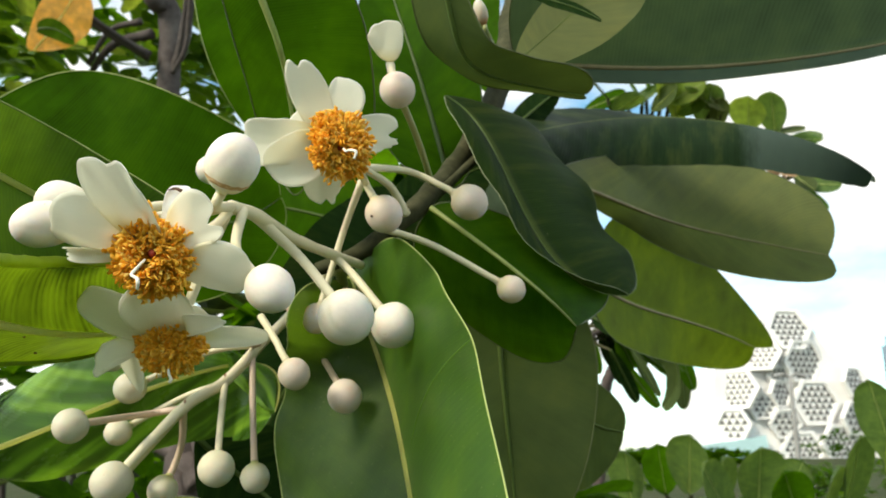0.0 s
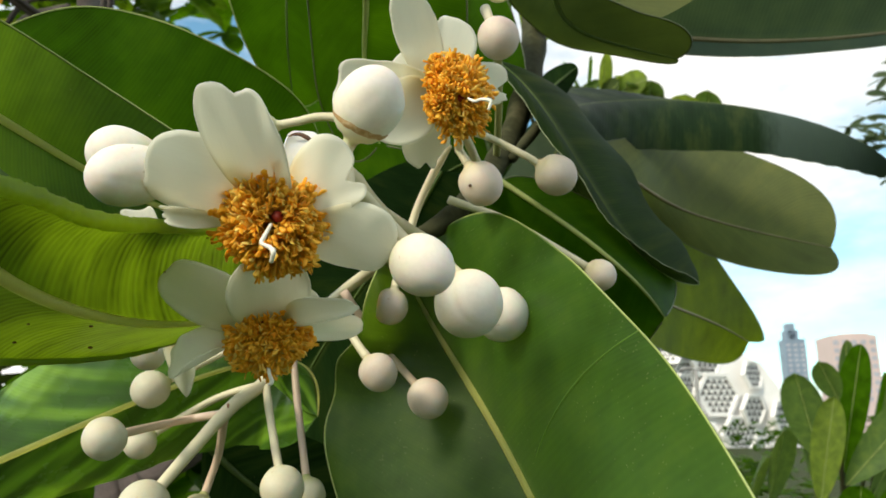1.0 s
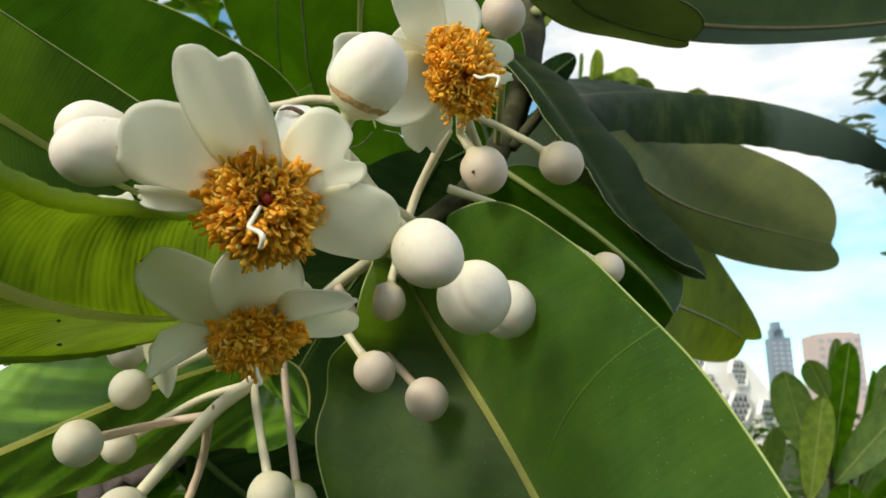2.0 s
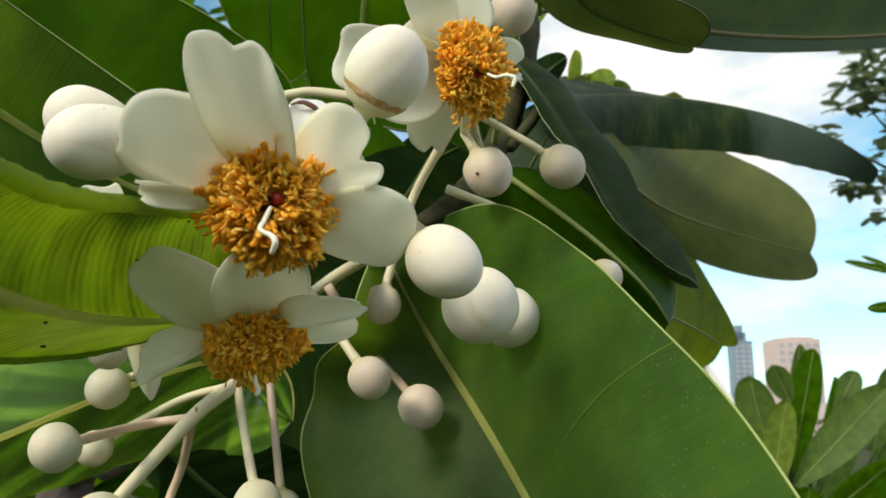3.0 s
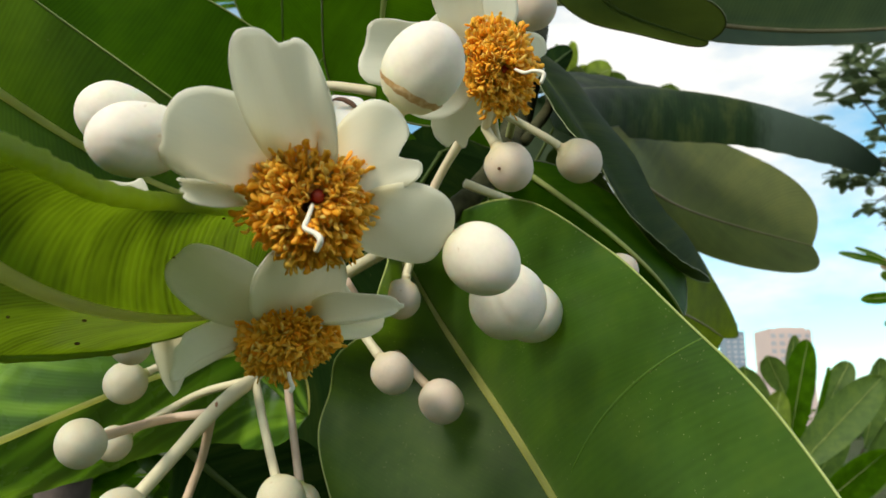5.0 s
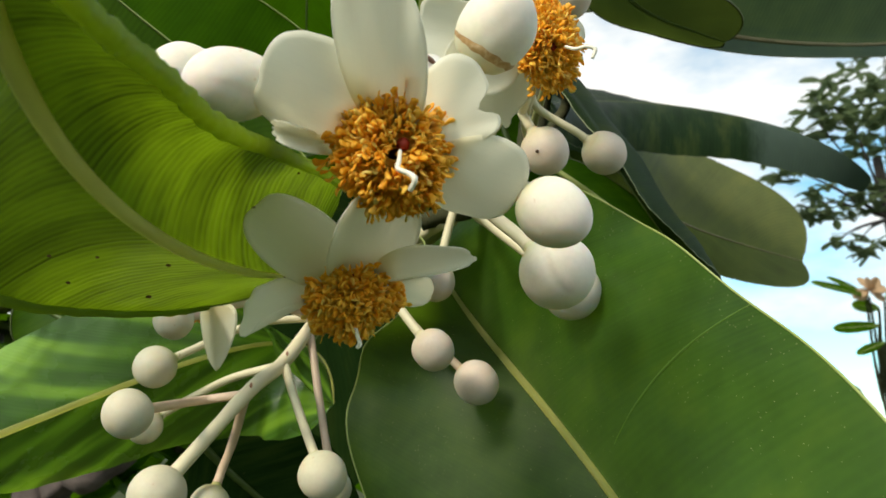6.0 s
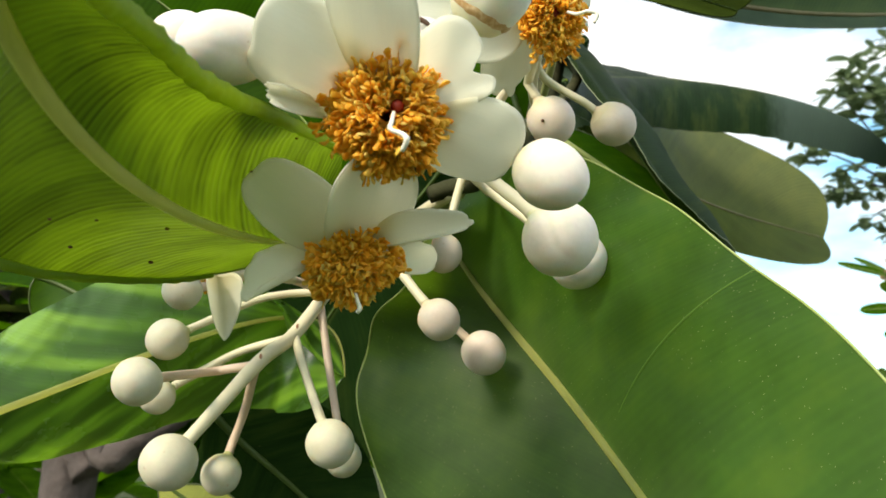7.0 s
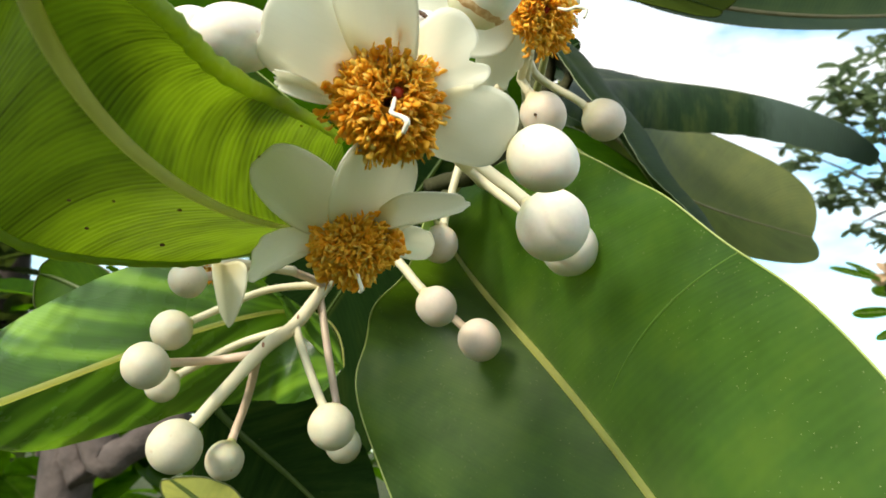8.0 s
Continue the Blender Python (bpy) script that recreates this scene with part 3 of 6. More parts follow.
def stamen_tuft(flower, centre, axis, radius, depth, count, seed, cap=95.0, gap=None, size=1.0, strays=()):
    """A dome of orange anthers on thin filaments round the axis."""
    rng = random.Random(seed)
    centre, axis = Vector(centre), Vector(axis).normalized()
    s = axis.orthogonal().normalized()
    w = axis.cross(s)
    anthers, threads = [], []
    root = centre - axis * depth * 0.55
    for k in range(count + len(strays)):
        ct = 1 - (1 - math.cos(radians(cap))) * (min(k, count - 1) + 0.5) / count
        st = math.sqrt(max(0.0, 1 - ct * ct))
        ph = k * 2.39996 + rng.uniform(-0.25, 0.25)
        reach = rng.uniform(0.80, 1.02) if rng.random() < 0.88 else rng.uniform(1.02, 1.18)
        reach += 0.26 * noise.noise((st * math.cos(ph) * 3.6 + seed, st * math.sin(ph) * 3.6, 0.5))
        dirn = (s * math.cos(ph) + w * math.sin(ph)) * st * radius + axis * ct * depth
        tip = root + dirn * reach + axis * depth * 0.2
        if any(((tip - Vector(g)) - axis * (tip - Vector(g)).dot(axis)).length < wide and ct > 0.3 for g, wide in gap or ()):
            continue
        if k >= count:
            tip = Vector(strays[k - count])
            dirn = tip - root
        d = (dirn.normalized() + Vector((rng.uniform(-1, 1), rng.uniform(-1, 1), rng.uniform(-1, 1))) * 0.5).normalized()
        ln, wd = size * rng.uniform(0.085, 0.17), size * rng.uniform(0.012, 0.021)
        x = d.orthogonal().normalized()
        y = d.cross(x)
        roll = rng.uniform(0, 6.28)
        x, y = x * math.cos(roll) + y * math.sin(roll), y * math.cos(roll) - x * math.sin(roll)
        bend = rng.uniform(-0.4, 0.4)
        vs = []
        prof = ((-1.0, 0.25), (-0.5, 0.75), (0.1, 0.9), (0.62, 1.25), (1.0, 0.55))
        for z, rr in prof:
            for a in range(6):
                an = a * math.pi / 3
                groove = 0.72 if a % 3 == 0 else 1.0
                vs.append(cm(tip + d * (z * ln * 0.5) + x * (wd * rr * 1.9 * math.cos(an) + bend * ln * z * z * 0.8) + y * (wd * rr * 0.65 * groove * math.sin(an))))
        fs = []
        for i in range(4):
            for a in range(6):
                p0, p1 = i * 6 + a, i * 6 + (a + 1) % 6
                fs.append((p0, p1, p1 + 6, p0 + 6))
        fs.append(tuple(range(5, -1, -1)))
        fs.append(tuple(range(24, 30)))
        anthers.append((vs, fs))
        if k % 3:
            foot = root + dirn * 0.06
            threads.append(tube([cm(foot), cm(foot.lerp(tip, 0.55) + axis * 0.05), cm(tip)], [0.00008, 0.00007], sides=3, n=4))
    v, f = joined(anthers)
    tagged(part("stamen_tuft", v, f, M_ANTHER, flower, "dense tuft of orange anthers"), kind="stuff")
    core = []
    for i in range(9):
        th = radians(100.0) * i / 8
        core.append([cm(root + (s * math.cos(a) + w * math.sin(a)) * math.sin(th) * radius * 0.74 + axis * (math.cos(th) * depth * 0.74 + depth * 0.12)) for a in (2 * math.pi * k / 24 for k in range(24))])
    threads.append(([q for row in core for q in row], [(i * 24 + k, (i + 1) * 24 + k, (i + 1) * 24 + (k + 1) % 24, i * 24 + (k + 1) % 24) for i in range(1, 8) for k in range(24)]))
    v, f = joined(threads)
    tagged(part("filament_tuft", v, f, M_FILAMENT, flower), kind="stuff")


def blob_part(name, c, r, material, parent, label="", stretch=(1, 1, 1)):
    bm = bmesh.new()
    bmesh.ops.create_icosphere(bm, subdivisions=3, radius=1.0)
    verts = [cm(Vector(c) + Vector((v.co.x * r * stretch[0], v.co.y * r * stretch[1], v.co.z * r * stretch[2]))) for v in bm.verts]
    faces = [tuple(v.index for v in f.verts) for f in bm.faces]
    bm.free()
    return part(name, verts, faces, material, parent, label)


# ---- ground ----
def ground_sheet():
    n = Nodes("ground_soil_grass")
    co = n.coord("Object")
    f = n.noise(co, 1.2, 8.0, 0.65)
    g = n.noise(co, 40.0, 5.0, 0.7)
    col = n.ramp(f, [(0.35, (0.03, 0.045, 0.012)), (0.5, (0.05, 0.06, 0.02)), (0.65, (0.09, 0.075, 0.045))])
    col = n.mix(n.math("MULTIPLY", g, 0.6), col, (0.03, 0.05, 0.015))
    mat = n.done(n.surface(col, 0.9, n.bump(g, 0.6, 0.02), Specular_IOR_Level=0.1))
    size, k = 3000.0, 40
    verts, faces = [], []
    for i in range(k + 1):
        for j in range(k + 1):
            x, y = (math.copysign(abs(2 * a / k - 1) ** 3, 2 * a / k - 1) * size for a in (i, j))
            near = math.exp(-(x * x + y * y) / 900.0)
            verts.append((x, y, 0.04 * near * noise.noise((x * 0.6, y * 0.6, 0))))
    for i in range(k):
        for j in range(k):
            a = i * (k + 1) + j
            faces.append((a, a + k + 1, a + k + 2, a + 1))
    tagged(part("ground", verts, faces, mat), "dark soil ground with patchy grass under the trees", "ground", kind="structure")


ground_sheet()

# ---- the flowering branch: twig and stalks ----
tree_top = (-66.12, 144.87, 129.31)
branch = thing("branch", cm((5.54, 31.21, 31.70)), "greenish brown leafy twig bearing flower clusters", "branch")
tube_part("twig", [(5.54, 31.21, 31.70), (3.64, 29.68, 21.37), (2.62, 27.47, 15.82), (1.84, 24.88, 11.79), (0.46, 21.69, 8.07), (-0.68, 19.14, 5.88), (-1.91, 18.25, 4.53), (-2.94, 18.16, 4.06)],
          [0.55, 0.50, 0.45, 0.38, 0.31, 0.25, 0.20, 0.16], M_TWIG, branch, sides=14, n=70, knobs=0.25)
tube_part("bough", [tree_top, (-36.01, 114.77, 117.74), (-1.43, 68.35, 76.74), (5.68, 44.41, 48.90), (5.54, 31.21, 31.70)], [1.7, 1.4, 1.0, 0.7, 0.55], M_BARK, branch, sides=12, n=50, knobs=0.2)
tube_part("side_twig", [(1.84, 24.88, 11.79), (1.44, 23.27, 9.97), (1.24, 21.59, 8.46), (0.10, 19.96, 6.72)], [0.2, 0.15, 0.13, 0.12], M_TWIG, branch, sides=10, knobs=0.2)
tube_part("cluster_stalk", [(-1.87, 17.94, 4.12), (-2.97, 15.96, 4.18), (-3.47, 14.40, 4.25), (-3.72, 13.40, 4.13)], [0.10, 0.12, 0.13, 0.12], M_STALK, branch, "pale stalk of the upper flower cluster", n=30, knobs=0.15)
tube_part("cluster_stalk", [(-2.54, 18.15, 4.10), (-3.91, 21.08, 3.64), (-4.64, 20.43, 2.62), (-5.27, 19.55, 1.61), (-5.88, 18.48, 0.92), (-7.08, 17.81, -0.67)], [0.13, 0.13, 0.13, 0.135, 0.13, 0.10], M_STALK, branch, "pale stalk of the lower flower cluster", n=40, knobs=0.10)
tube_part("cluster_stalk", [(-0.83, 17.84, 5.31), (-1.20, 17.30, 5.82), (-1.66, 15.50, 5.62)], [0.10, 0.09, 0.08], M_STALK, branch, "pale stalk of the upper flower cluster", n=24)

for x, y, z in ((-5.80, 18.30, 1.06), (-5.93, 18.36, 0.78), (-5.22, 19.36, 1.74), (-4.60, 20.25, 2.74)):
    blob_part("bract", (x, y, z), 0.036, M_BRACT, branch, "tiny brown bract at a fork", stretch=(0.7, 0.6, 1.3))

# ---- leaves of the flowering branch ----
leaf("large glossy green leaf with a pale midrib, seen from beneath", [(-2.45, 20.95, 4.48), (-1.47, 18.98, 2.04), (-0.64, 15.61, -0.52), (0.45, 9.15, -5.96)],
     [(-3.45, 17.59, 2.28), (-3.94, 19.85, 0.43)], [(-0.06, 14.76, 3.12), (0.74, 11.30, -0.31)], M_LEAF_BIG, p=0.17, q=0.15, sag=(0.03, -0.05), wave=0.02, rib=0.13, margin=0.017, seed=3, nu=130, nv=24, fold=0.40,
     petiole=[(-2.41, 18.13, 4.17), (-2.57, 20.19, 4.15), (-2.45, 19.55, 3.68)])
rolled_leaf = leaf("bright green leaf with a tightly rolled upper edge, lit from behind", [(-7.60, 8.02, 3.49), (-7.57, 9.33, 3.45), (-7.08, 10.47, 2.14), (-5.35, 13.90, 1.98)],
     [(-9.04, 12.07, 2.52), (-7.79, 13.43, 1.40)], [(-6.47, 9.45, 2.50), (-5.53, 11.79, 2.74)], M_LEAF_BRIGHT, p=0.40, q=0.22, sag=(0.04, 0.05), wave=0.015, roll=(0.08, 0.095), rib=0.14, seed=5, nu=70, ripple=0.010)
for x, y, z, r in (
    (-7.518, 12.145, 1.680, 0.035),
    (-7.466, 12.711, 1.549, 0.040),
    (-7.084, 12.083, 1.677, 0.030),
    (-6.798, 13.367, 1.565, 0.050),
    (-6.485, 12.347, 1.694, 0.040),
    (-5.714, 12.407, 2.363, 0.030),
    (-5.276, 12.645, 2.852, 0.030),
    (-5.327, 13.777, 1.954, 0.075),
):
    blob_part("blemish", (x, y, z), r * 0.6, M_SCAR, rolled_leaf, "small dark brown blemish", stretch=(1.0, 0.8, 0.6))
leaf("light green leaf with a wavy edge", [(-10.15, 13.91, 5.30), (-9.38, 15.11, 5.57), (-7.69, 16.57, 4.79), (-4.82, 16.89, 3.96)],
     [(-10.30, 14.65, 3.75), (-7.49, 17.03, 3.41)], [(-9.60, 13.74, 6.71), (-7.29, 16.09, 6.08)], M_LEAF, p=0.49, q=0.47, wave=0.02, rib=0.10, seed=7, ripple=0.006)
leaf("broad dark green leaf with a thin pale rim", [(-12.58, 16.00, 5.05), (-10.28, 17.82, 6.59), (-7.21, 18.78, 5.55), (-4.22, 19.83, 6.37)],
     [(-9.91, 17.71, 8.60), (-6.13, 18.20, 8.27)], [(-10.25, 18.20, 3.51), (-5.56, 20.16, 3.89)], M_LEAF_DEEP, p=0.51, q=0.55, rib=0.09, seed=8, wave=0.015, margin_material=M_MARGIN)
leaf("upright deep green leaf with a pale rim", [(-5.70, 18.31, 17.37), (-5.17, 19.30, 14.37), (-5.20, 19.99, 11.25), (-5.07, 21.95, 8.69)],
     [(-6.87, 19.02, 14.49), (-6.51, 20.24, 10.54)], [(-3.48, 18.98, 14.73), (-3.56, 20.54, 10.59)], M_LEAF_DEEP, p=0.50, q=0.42, seed=9, rib=0.05, wave=0.01, margin_material=M_MARGIN)
leaf("upright green leaf with a pale midrib and wavy edge", [(-5.07, 13.85, 11.88), (-3.48, 14.57, 8.38), (-3.34, 15.95, 7.54), (-3.03, 16.99, 5.85)],
     [(-4.62, 14.25, 9.39), (-4.23, 17.62, 7.13)], [(-2.51, 14.34, 10.21), (-1.49, 16.03, 7.32)], M_LEAF_DEEP, p=0.47, q=0.37, seed=10, rib_material=M_RIB_SOFT, wave=0.03, rib=0.09)
leaf("green leaf standing behind the buds", [(0.28, 23.22, 7.72), (-0.24, 23.35, 9.71), (-0.79, 23.47, 11.71), (-1.78, 23.90, 15.03)],
     [(-1.95, 22.81, 9.31), (-2.78, 23.17, 12.94)], [(1.17, 23.34, 9.72), (0.66, 23.17, 12.94)], M_LEAF_DEEP, seed=11, margin_material=M_MARGIN_DARK, rib_material=M_RIB_GREEN, wave=0.04)
leaf("arching dark green leaf with a blunt tip", [(-0.43, 14.88, 11.72), (0.23, 16.24, 9.29), (0.99, 17.26, 8.60), (3.45, 18.01, 8.39)],
     [(0.59, 15.85, 9.60), (2.14, 16.71, 8.74)], [(-0.69, 16.98, 10.09), (1.53, 18.66, 8.89)], M_LEAF_DULL, p=0.51, q=0.40, seed=12, wave=0.03, rib=0.08)
leaf("large grey-green leaf underside with a straw-coloured midrib", [(2.11, 20.77, 10.70), (6.29, 22.36, 11.33), (11.47, 23.52, 12.28), (19.06, 25.42, 14.70)],
     [(3.57, 17.76, 13.45), (11.65, 19.68, 16.04)], [(6.15, 22.28, 10.79), (15.55, 24.45, 13.07)], M_LEAF_GREY, p=0.50, q=0.42, seed=13, wave=0.015, rib=0.10, rib_material=M_RIB_DARK,
     petiole=[(2.17, 25.51, 13.38), (2.15, 22.79, 11.87), (2.28, 20.79, 10.80)])
# Added blade: stands in for the lit-through base of the grey leaf.
leaf("pale blade added for light through the grey leaf's base", [(1.96, 18.78, 9.78), (2.68, 18.83, 10.42), (3.39, 18.85, 11.13), (4.37, 18.82, 12.08)],
     [(2.09, 18.80, 10.54), (3.08, 18.77, 11.87)], [(3.33, 18.79, 9.76), (5.22, 18.82, 11.27)], M_LEAF_OLIVE, p=0.5, q=0.45, seed=32, wave=0.02, rib=0.015, margin=0.0, nu=30)
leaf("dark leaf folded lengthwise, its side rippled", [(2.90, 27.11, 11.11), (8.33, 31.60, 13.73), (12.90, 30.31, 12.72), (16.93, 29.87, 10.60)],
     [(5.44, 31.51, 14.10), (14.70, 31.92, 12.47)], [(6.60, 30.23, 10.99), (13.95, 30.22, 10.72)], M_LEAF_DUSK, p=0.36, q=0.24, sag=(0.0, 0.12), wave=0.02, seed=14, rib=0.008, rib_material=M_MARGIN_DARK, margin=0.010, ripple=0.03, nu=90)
leaf("olive green leaf underside with a brown midrib", [(3.50, 25.58, 9.00), (7.48, 30.28, 9.33), (11.00, 33.67, 9.41), (17.68, 35.56, 8.66)],
     [(9.20, 33.36, 12.87), (14.62, 36.33, 13.38)], [(7.40, 31.19, 8.79), (13.36, 35.01, 7.62)], M_LEAF_OLIVE, p=0.54, q=0.34, seed=15, wave=0.01, rib=0.09, rib_material=M_RIB_DARK)
leaf("olive green drooping leaf with a brown midrib", [(5.56, 28.87, 6.16), (7.86, 32.07, 5.70), (11.34, 35.74, 5.52), (15.82, 40.44, 5.02)],
     [(8.06, 31.86, 9.54), (14.55, 38.49, 7.36)], [(6.25, 29.67, 4.14), (11.95, 37.39, 3.75)], M_LEAF_LIME, p=0.62, q=0.26, seed=16, wave=0.01, rib=0.09, rib_material=M_RIB_DARK)
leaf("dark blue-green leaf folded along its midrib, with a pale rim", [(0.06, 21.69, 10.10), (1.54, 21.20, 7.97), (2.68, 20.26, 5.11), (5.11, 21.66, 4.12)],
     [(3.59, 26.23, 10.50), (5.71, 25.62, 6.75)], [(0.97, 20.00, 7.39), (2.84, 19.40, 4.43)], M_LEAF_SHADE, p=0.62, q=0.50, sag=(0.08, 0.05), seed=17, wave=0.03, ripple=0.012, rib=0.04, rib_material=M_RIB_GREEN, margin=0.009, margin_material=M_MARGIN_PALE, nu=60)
leaf("green leaf underside hanging in shade", [(-0.30, 19.14, 5.88), (0.88, 18.68, 4.85), (2.10, 18.63, 3.84), (3.28, 19.47, 2.94)],
     [(1.58, 20.14, 6.00), (4.40, 21.97, 4.89)], [(-0.30, 21.13, 4.25), (2.30, 22.53, 2.50)], M_LEAF_DEEP, p=0.50, q=0.40, seed=18, margin_material=M_MARGIN_DARK, rib_material=M_RIB_SOFT, wave=0.02, rib=0.07, ripple=0.010, nu=70)
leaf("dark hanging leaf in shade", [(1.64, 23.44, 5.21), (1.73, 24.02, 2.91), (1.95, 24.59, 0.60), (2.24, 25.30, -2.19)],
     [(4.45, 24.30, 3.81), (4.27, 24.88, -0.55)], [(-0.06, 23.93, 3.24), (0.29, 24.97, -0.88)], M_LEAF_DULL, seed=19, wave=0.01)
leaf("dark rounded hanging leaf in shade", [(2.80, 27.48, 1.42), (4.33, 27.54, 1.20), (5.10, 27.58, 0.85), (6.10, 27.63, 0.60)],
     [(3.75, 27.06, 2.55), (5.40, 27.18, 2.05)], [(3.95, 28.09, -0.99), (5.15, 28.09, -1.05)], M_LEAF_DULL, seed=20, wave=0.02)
leaf("long glossy green leaf with a pale midrib, rippled", [(-10.66, 19.39, 1.02), (-10.44, 18.55, -0.13), (-6.56, 21.37, 1.96), (-4.25, 20.65, 0.93)],
     [(-10.58, 20.20, 1.58), (-6.98, 21.54, 3.39)], [(-10.41, 20.09, -0.72), (-6.53, 22.46, 0.28)], M_LEAF_GLOSS, p=0.75, q=0.55, sag=(0.05, 0.05), seed=21, wave=0.05, waves=5.0, rib=0.09, rib_material=M_RIB, margin=0.0, ripple=0.06, nu=110)
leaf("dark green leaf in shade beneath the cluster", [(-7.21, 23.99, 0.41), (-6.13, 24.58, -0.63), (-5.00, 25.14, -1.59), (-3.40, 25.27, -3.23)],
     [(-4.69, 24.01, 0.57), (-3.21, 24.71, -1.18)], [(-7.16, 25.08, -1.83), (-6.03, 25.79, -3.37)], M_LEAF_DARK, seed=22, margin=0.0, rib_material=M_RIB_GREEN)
leaf("small green leaf behind the long leaf", [(-7.88, 21.77, 1.34), (-8.96, 22.29, 2.12), (-10.10, 22.85, 2.82), (-10.99, 22.93, 3.13)],
     [(-9.77, 22.69, 1.16), (-10.95, 23.16, 2.20)], [(-9.24, 22.13, 2.96), (-10.57, 22.75, 3.54)], M_LEAF, seed=23, margin_material=M_MARGIN_DARK, rib_material=M_RIB_GREEN, nu=24)
leaf("pale yellow-green withered leaf", [(-6.00, 24.67, -3.11), (-6.69, 24.63, -2.45), (-7.37, 24.60, -1.87), (-8.06, 24.60, -1.39)],
     [(-7.33, 24.84, -2.84), (-8.17, 24.73, -1.80)], [(-6.18, 24.43, -2.06), (-7.00, 24.41, -1.41)], M_LEAF_YELLOW, seed=24, margin_material=M_MARGIN_DARK, rib_material=M_RIB_GREEN, nu=24)


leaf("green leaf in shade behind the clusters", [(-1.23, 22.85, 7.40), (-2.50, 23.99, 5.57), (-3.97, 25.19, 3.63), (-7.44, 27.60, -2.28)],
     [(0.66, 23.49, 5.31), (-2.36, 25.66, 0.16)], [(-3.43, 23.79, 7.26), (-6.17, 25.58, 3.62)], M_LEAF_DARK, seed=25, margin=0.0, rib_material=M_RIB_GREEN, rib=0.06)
leaf("green leaf in shade behind the clusters", [(-1.47, 24.16, 6.46), (-4.03, 24.46, 7.28), (-6.68, 24.86, 7.78), (-10.37, 25.91, 7.71)],
     [(-3.31, 24.99, 5.19), (-8.12, 25.97, 5.39)], [(-2.59, 24.07, 8.86), (-7.56, 24.88, 9.75)], M_LEAF_DEEP, seed=26, margin=0.0, rib_material=M_RIB_GREEN, rib=0.06)

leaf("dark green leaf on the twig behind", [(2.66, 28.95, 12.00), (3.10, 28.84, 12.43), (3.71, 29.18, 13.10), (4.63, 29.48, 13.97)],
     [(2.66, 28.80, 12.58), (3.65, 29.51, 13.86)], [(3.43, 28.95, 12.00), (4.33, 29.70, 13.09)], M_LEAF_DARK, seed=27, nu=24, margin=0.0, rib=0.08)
leaf("green leaf standing by the twig", [(2.02, 30.46, 14.18), (1.74, 30.12, 15.54), (1.57, 30.17, 17.38), (1.60, 30.04, 19.97)],
     [(0.85, 30.12, 15.54), (0.39, 29.94, 18.30)], [(2.20, 30.12, 15.54), (2.38, 29.94, 18.30)], M_LEAF_DEEP, seed=28, nu=30, margin=0.012, rib=0.08)
leaf("green leaf standing by the twig", [(3.07, 30.23, 15.09), (3.42, 29.89, 16.44), (3.82, 30.06, 17.84), (4.60, 30.03, 19.97)],
     [(2.60, 29.95, 16.22), (2.76, 29.82, 18.76)], [(4.12, 30.00, 15.99), (4.89, 29.94, 18.30)], M_LEAF_PALE, seed=29, nu=30, margin=0.012, rib=0.08)
leaf("grey-green leaf in shade by the twig", [(1.97, 29.54, 7.51), (2.57, 29.19, 8.63), (3.40, 29.24, 10.11), (4.35, 29.20, 11.93)],
     [(1.15, 29.38, 8.90), (2.49, 29.16, 11.24)], [(3.73, 29.10, 8.08), (4.84, 29.00, 10.03)], M_LEAF_GREY, seed=31, nu=30, margin=0.0, rib=0.08)
leaf("green leaf in shade behind the folded leaf", [(2.85, 25.80, 8.93), (3.39, 26.22, 8.12), (4.03, 26.64, 7.19), (4.83, 26.78, 5.65)],
     [(3.94, 25.96, 8.42), (5.26, 26.58, 6.69)], [(2.52, 26.29, 7.92), (3.73, 26.93, 6.17)], M_LEAF_DULL, seed=34, nu=30, margin=0.0, rib=0.05)
leaf("dark green hanging leaf, curled at the tip", [(12.05, 52.41, 7.71), (14.17, 52.50, 6.90), (15.53, 53.39, 5.13), (14.82, 54.56, 2.74)],
     [(13.52, 53.16, 6.46), (15.02, 54.16, 4.27)], [(14.02, 51.87, 7.35), (15.63, 53.21, 3.79)], M_LEAF_DULL, p=0.5, q=0.5, seed=35, nu=36, margin=0.0, rib=0.08, wave=0.06)
leaf("deep green leaf in shade behind the long stalk", [(-5.21, 28.80, 13.95), (-4.79, 28.99, 12.78), (-4.37, 29.17, 11.62), (-3.95, 29.38, 10.36)],
     [(-6.16, 29.18, 13.04), (-5.43, 29.49, 11.07)], [(-3.92, 28.69, 13.42), (-3.38, 29.01, 11.54)], M_LEAF_DEEP, seed=36, nu=30, margin=0.0, rib=0.05)
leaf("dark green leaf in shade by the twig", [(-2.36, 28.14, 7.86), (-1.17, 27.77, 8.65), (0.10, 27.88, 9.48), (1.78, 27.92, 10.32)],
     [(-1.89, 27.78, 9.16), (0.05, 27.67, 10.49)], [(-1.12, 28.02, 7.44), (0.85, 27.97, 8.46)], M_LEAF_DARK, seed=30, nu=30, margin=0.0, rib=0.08)

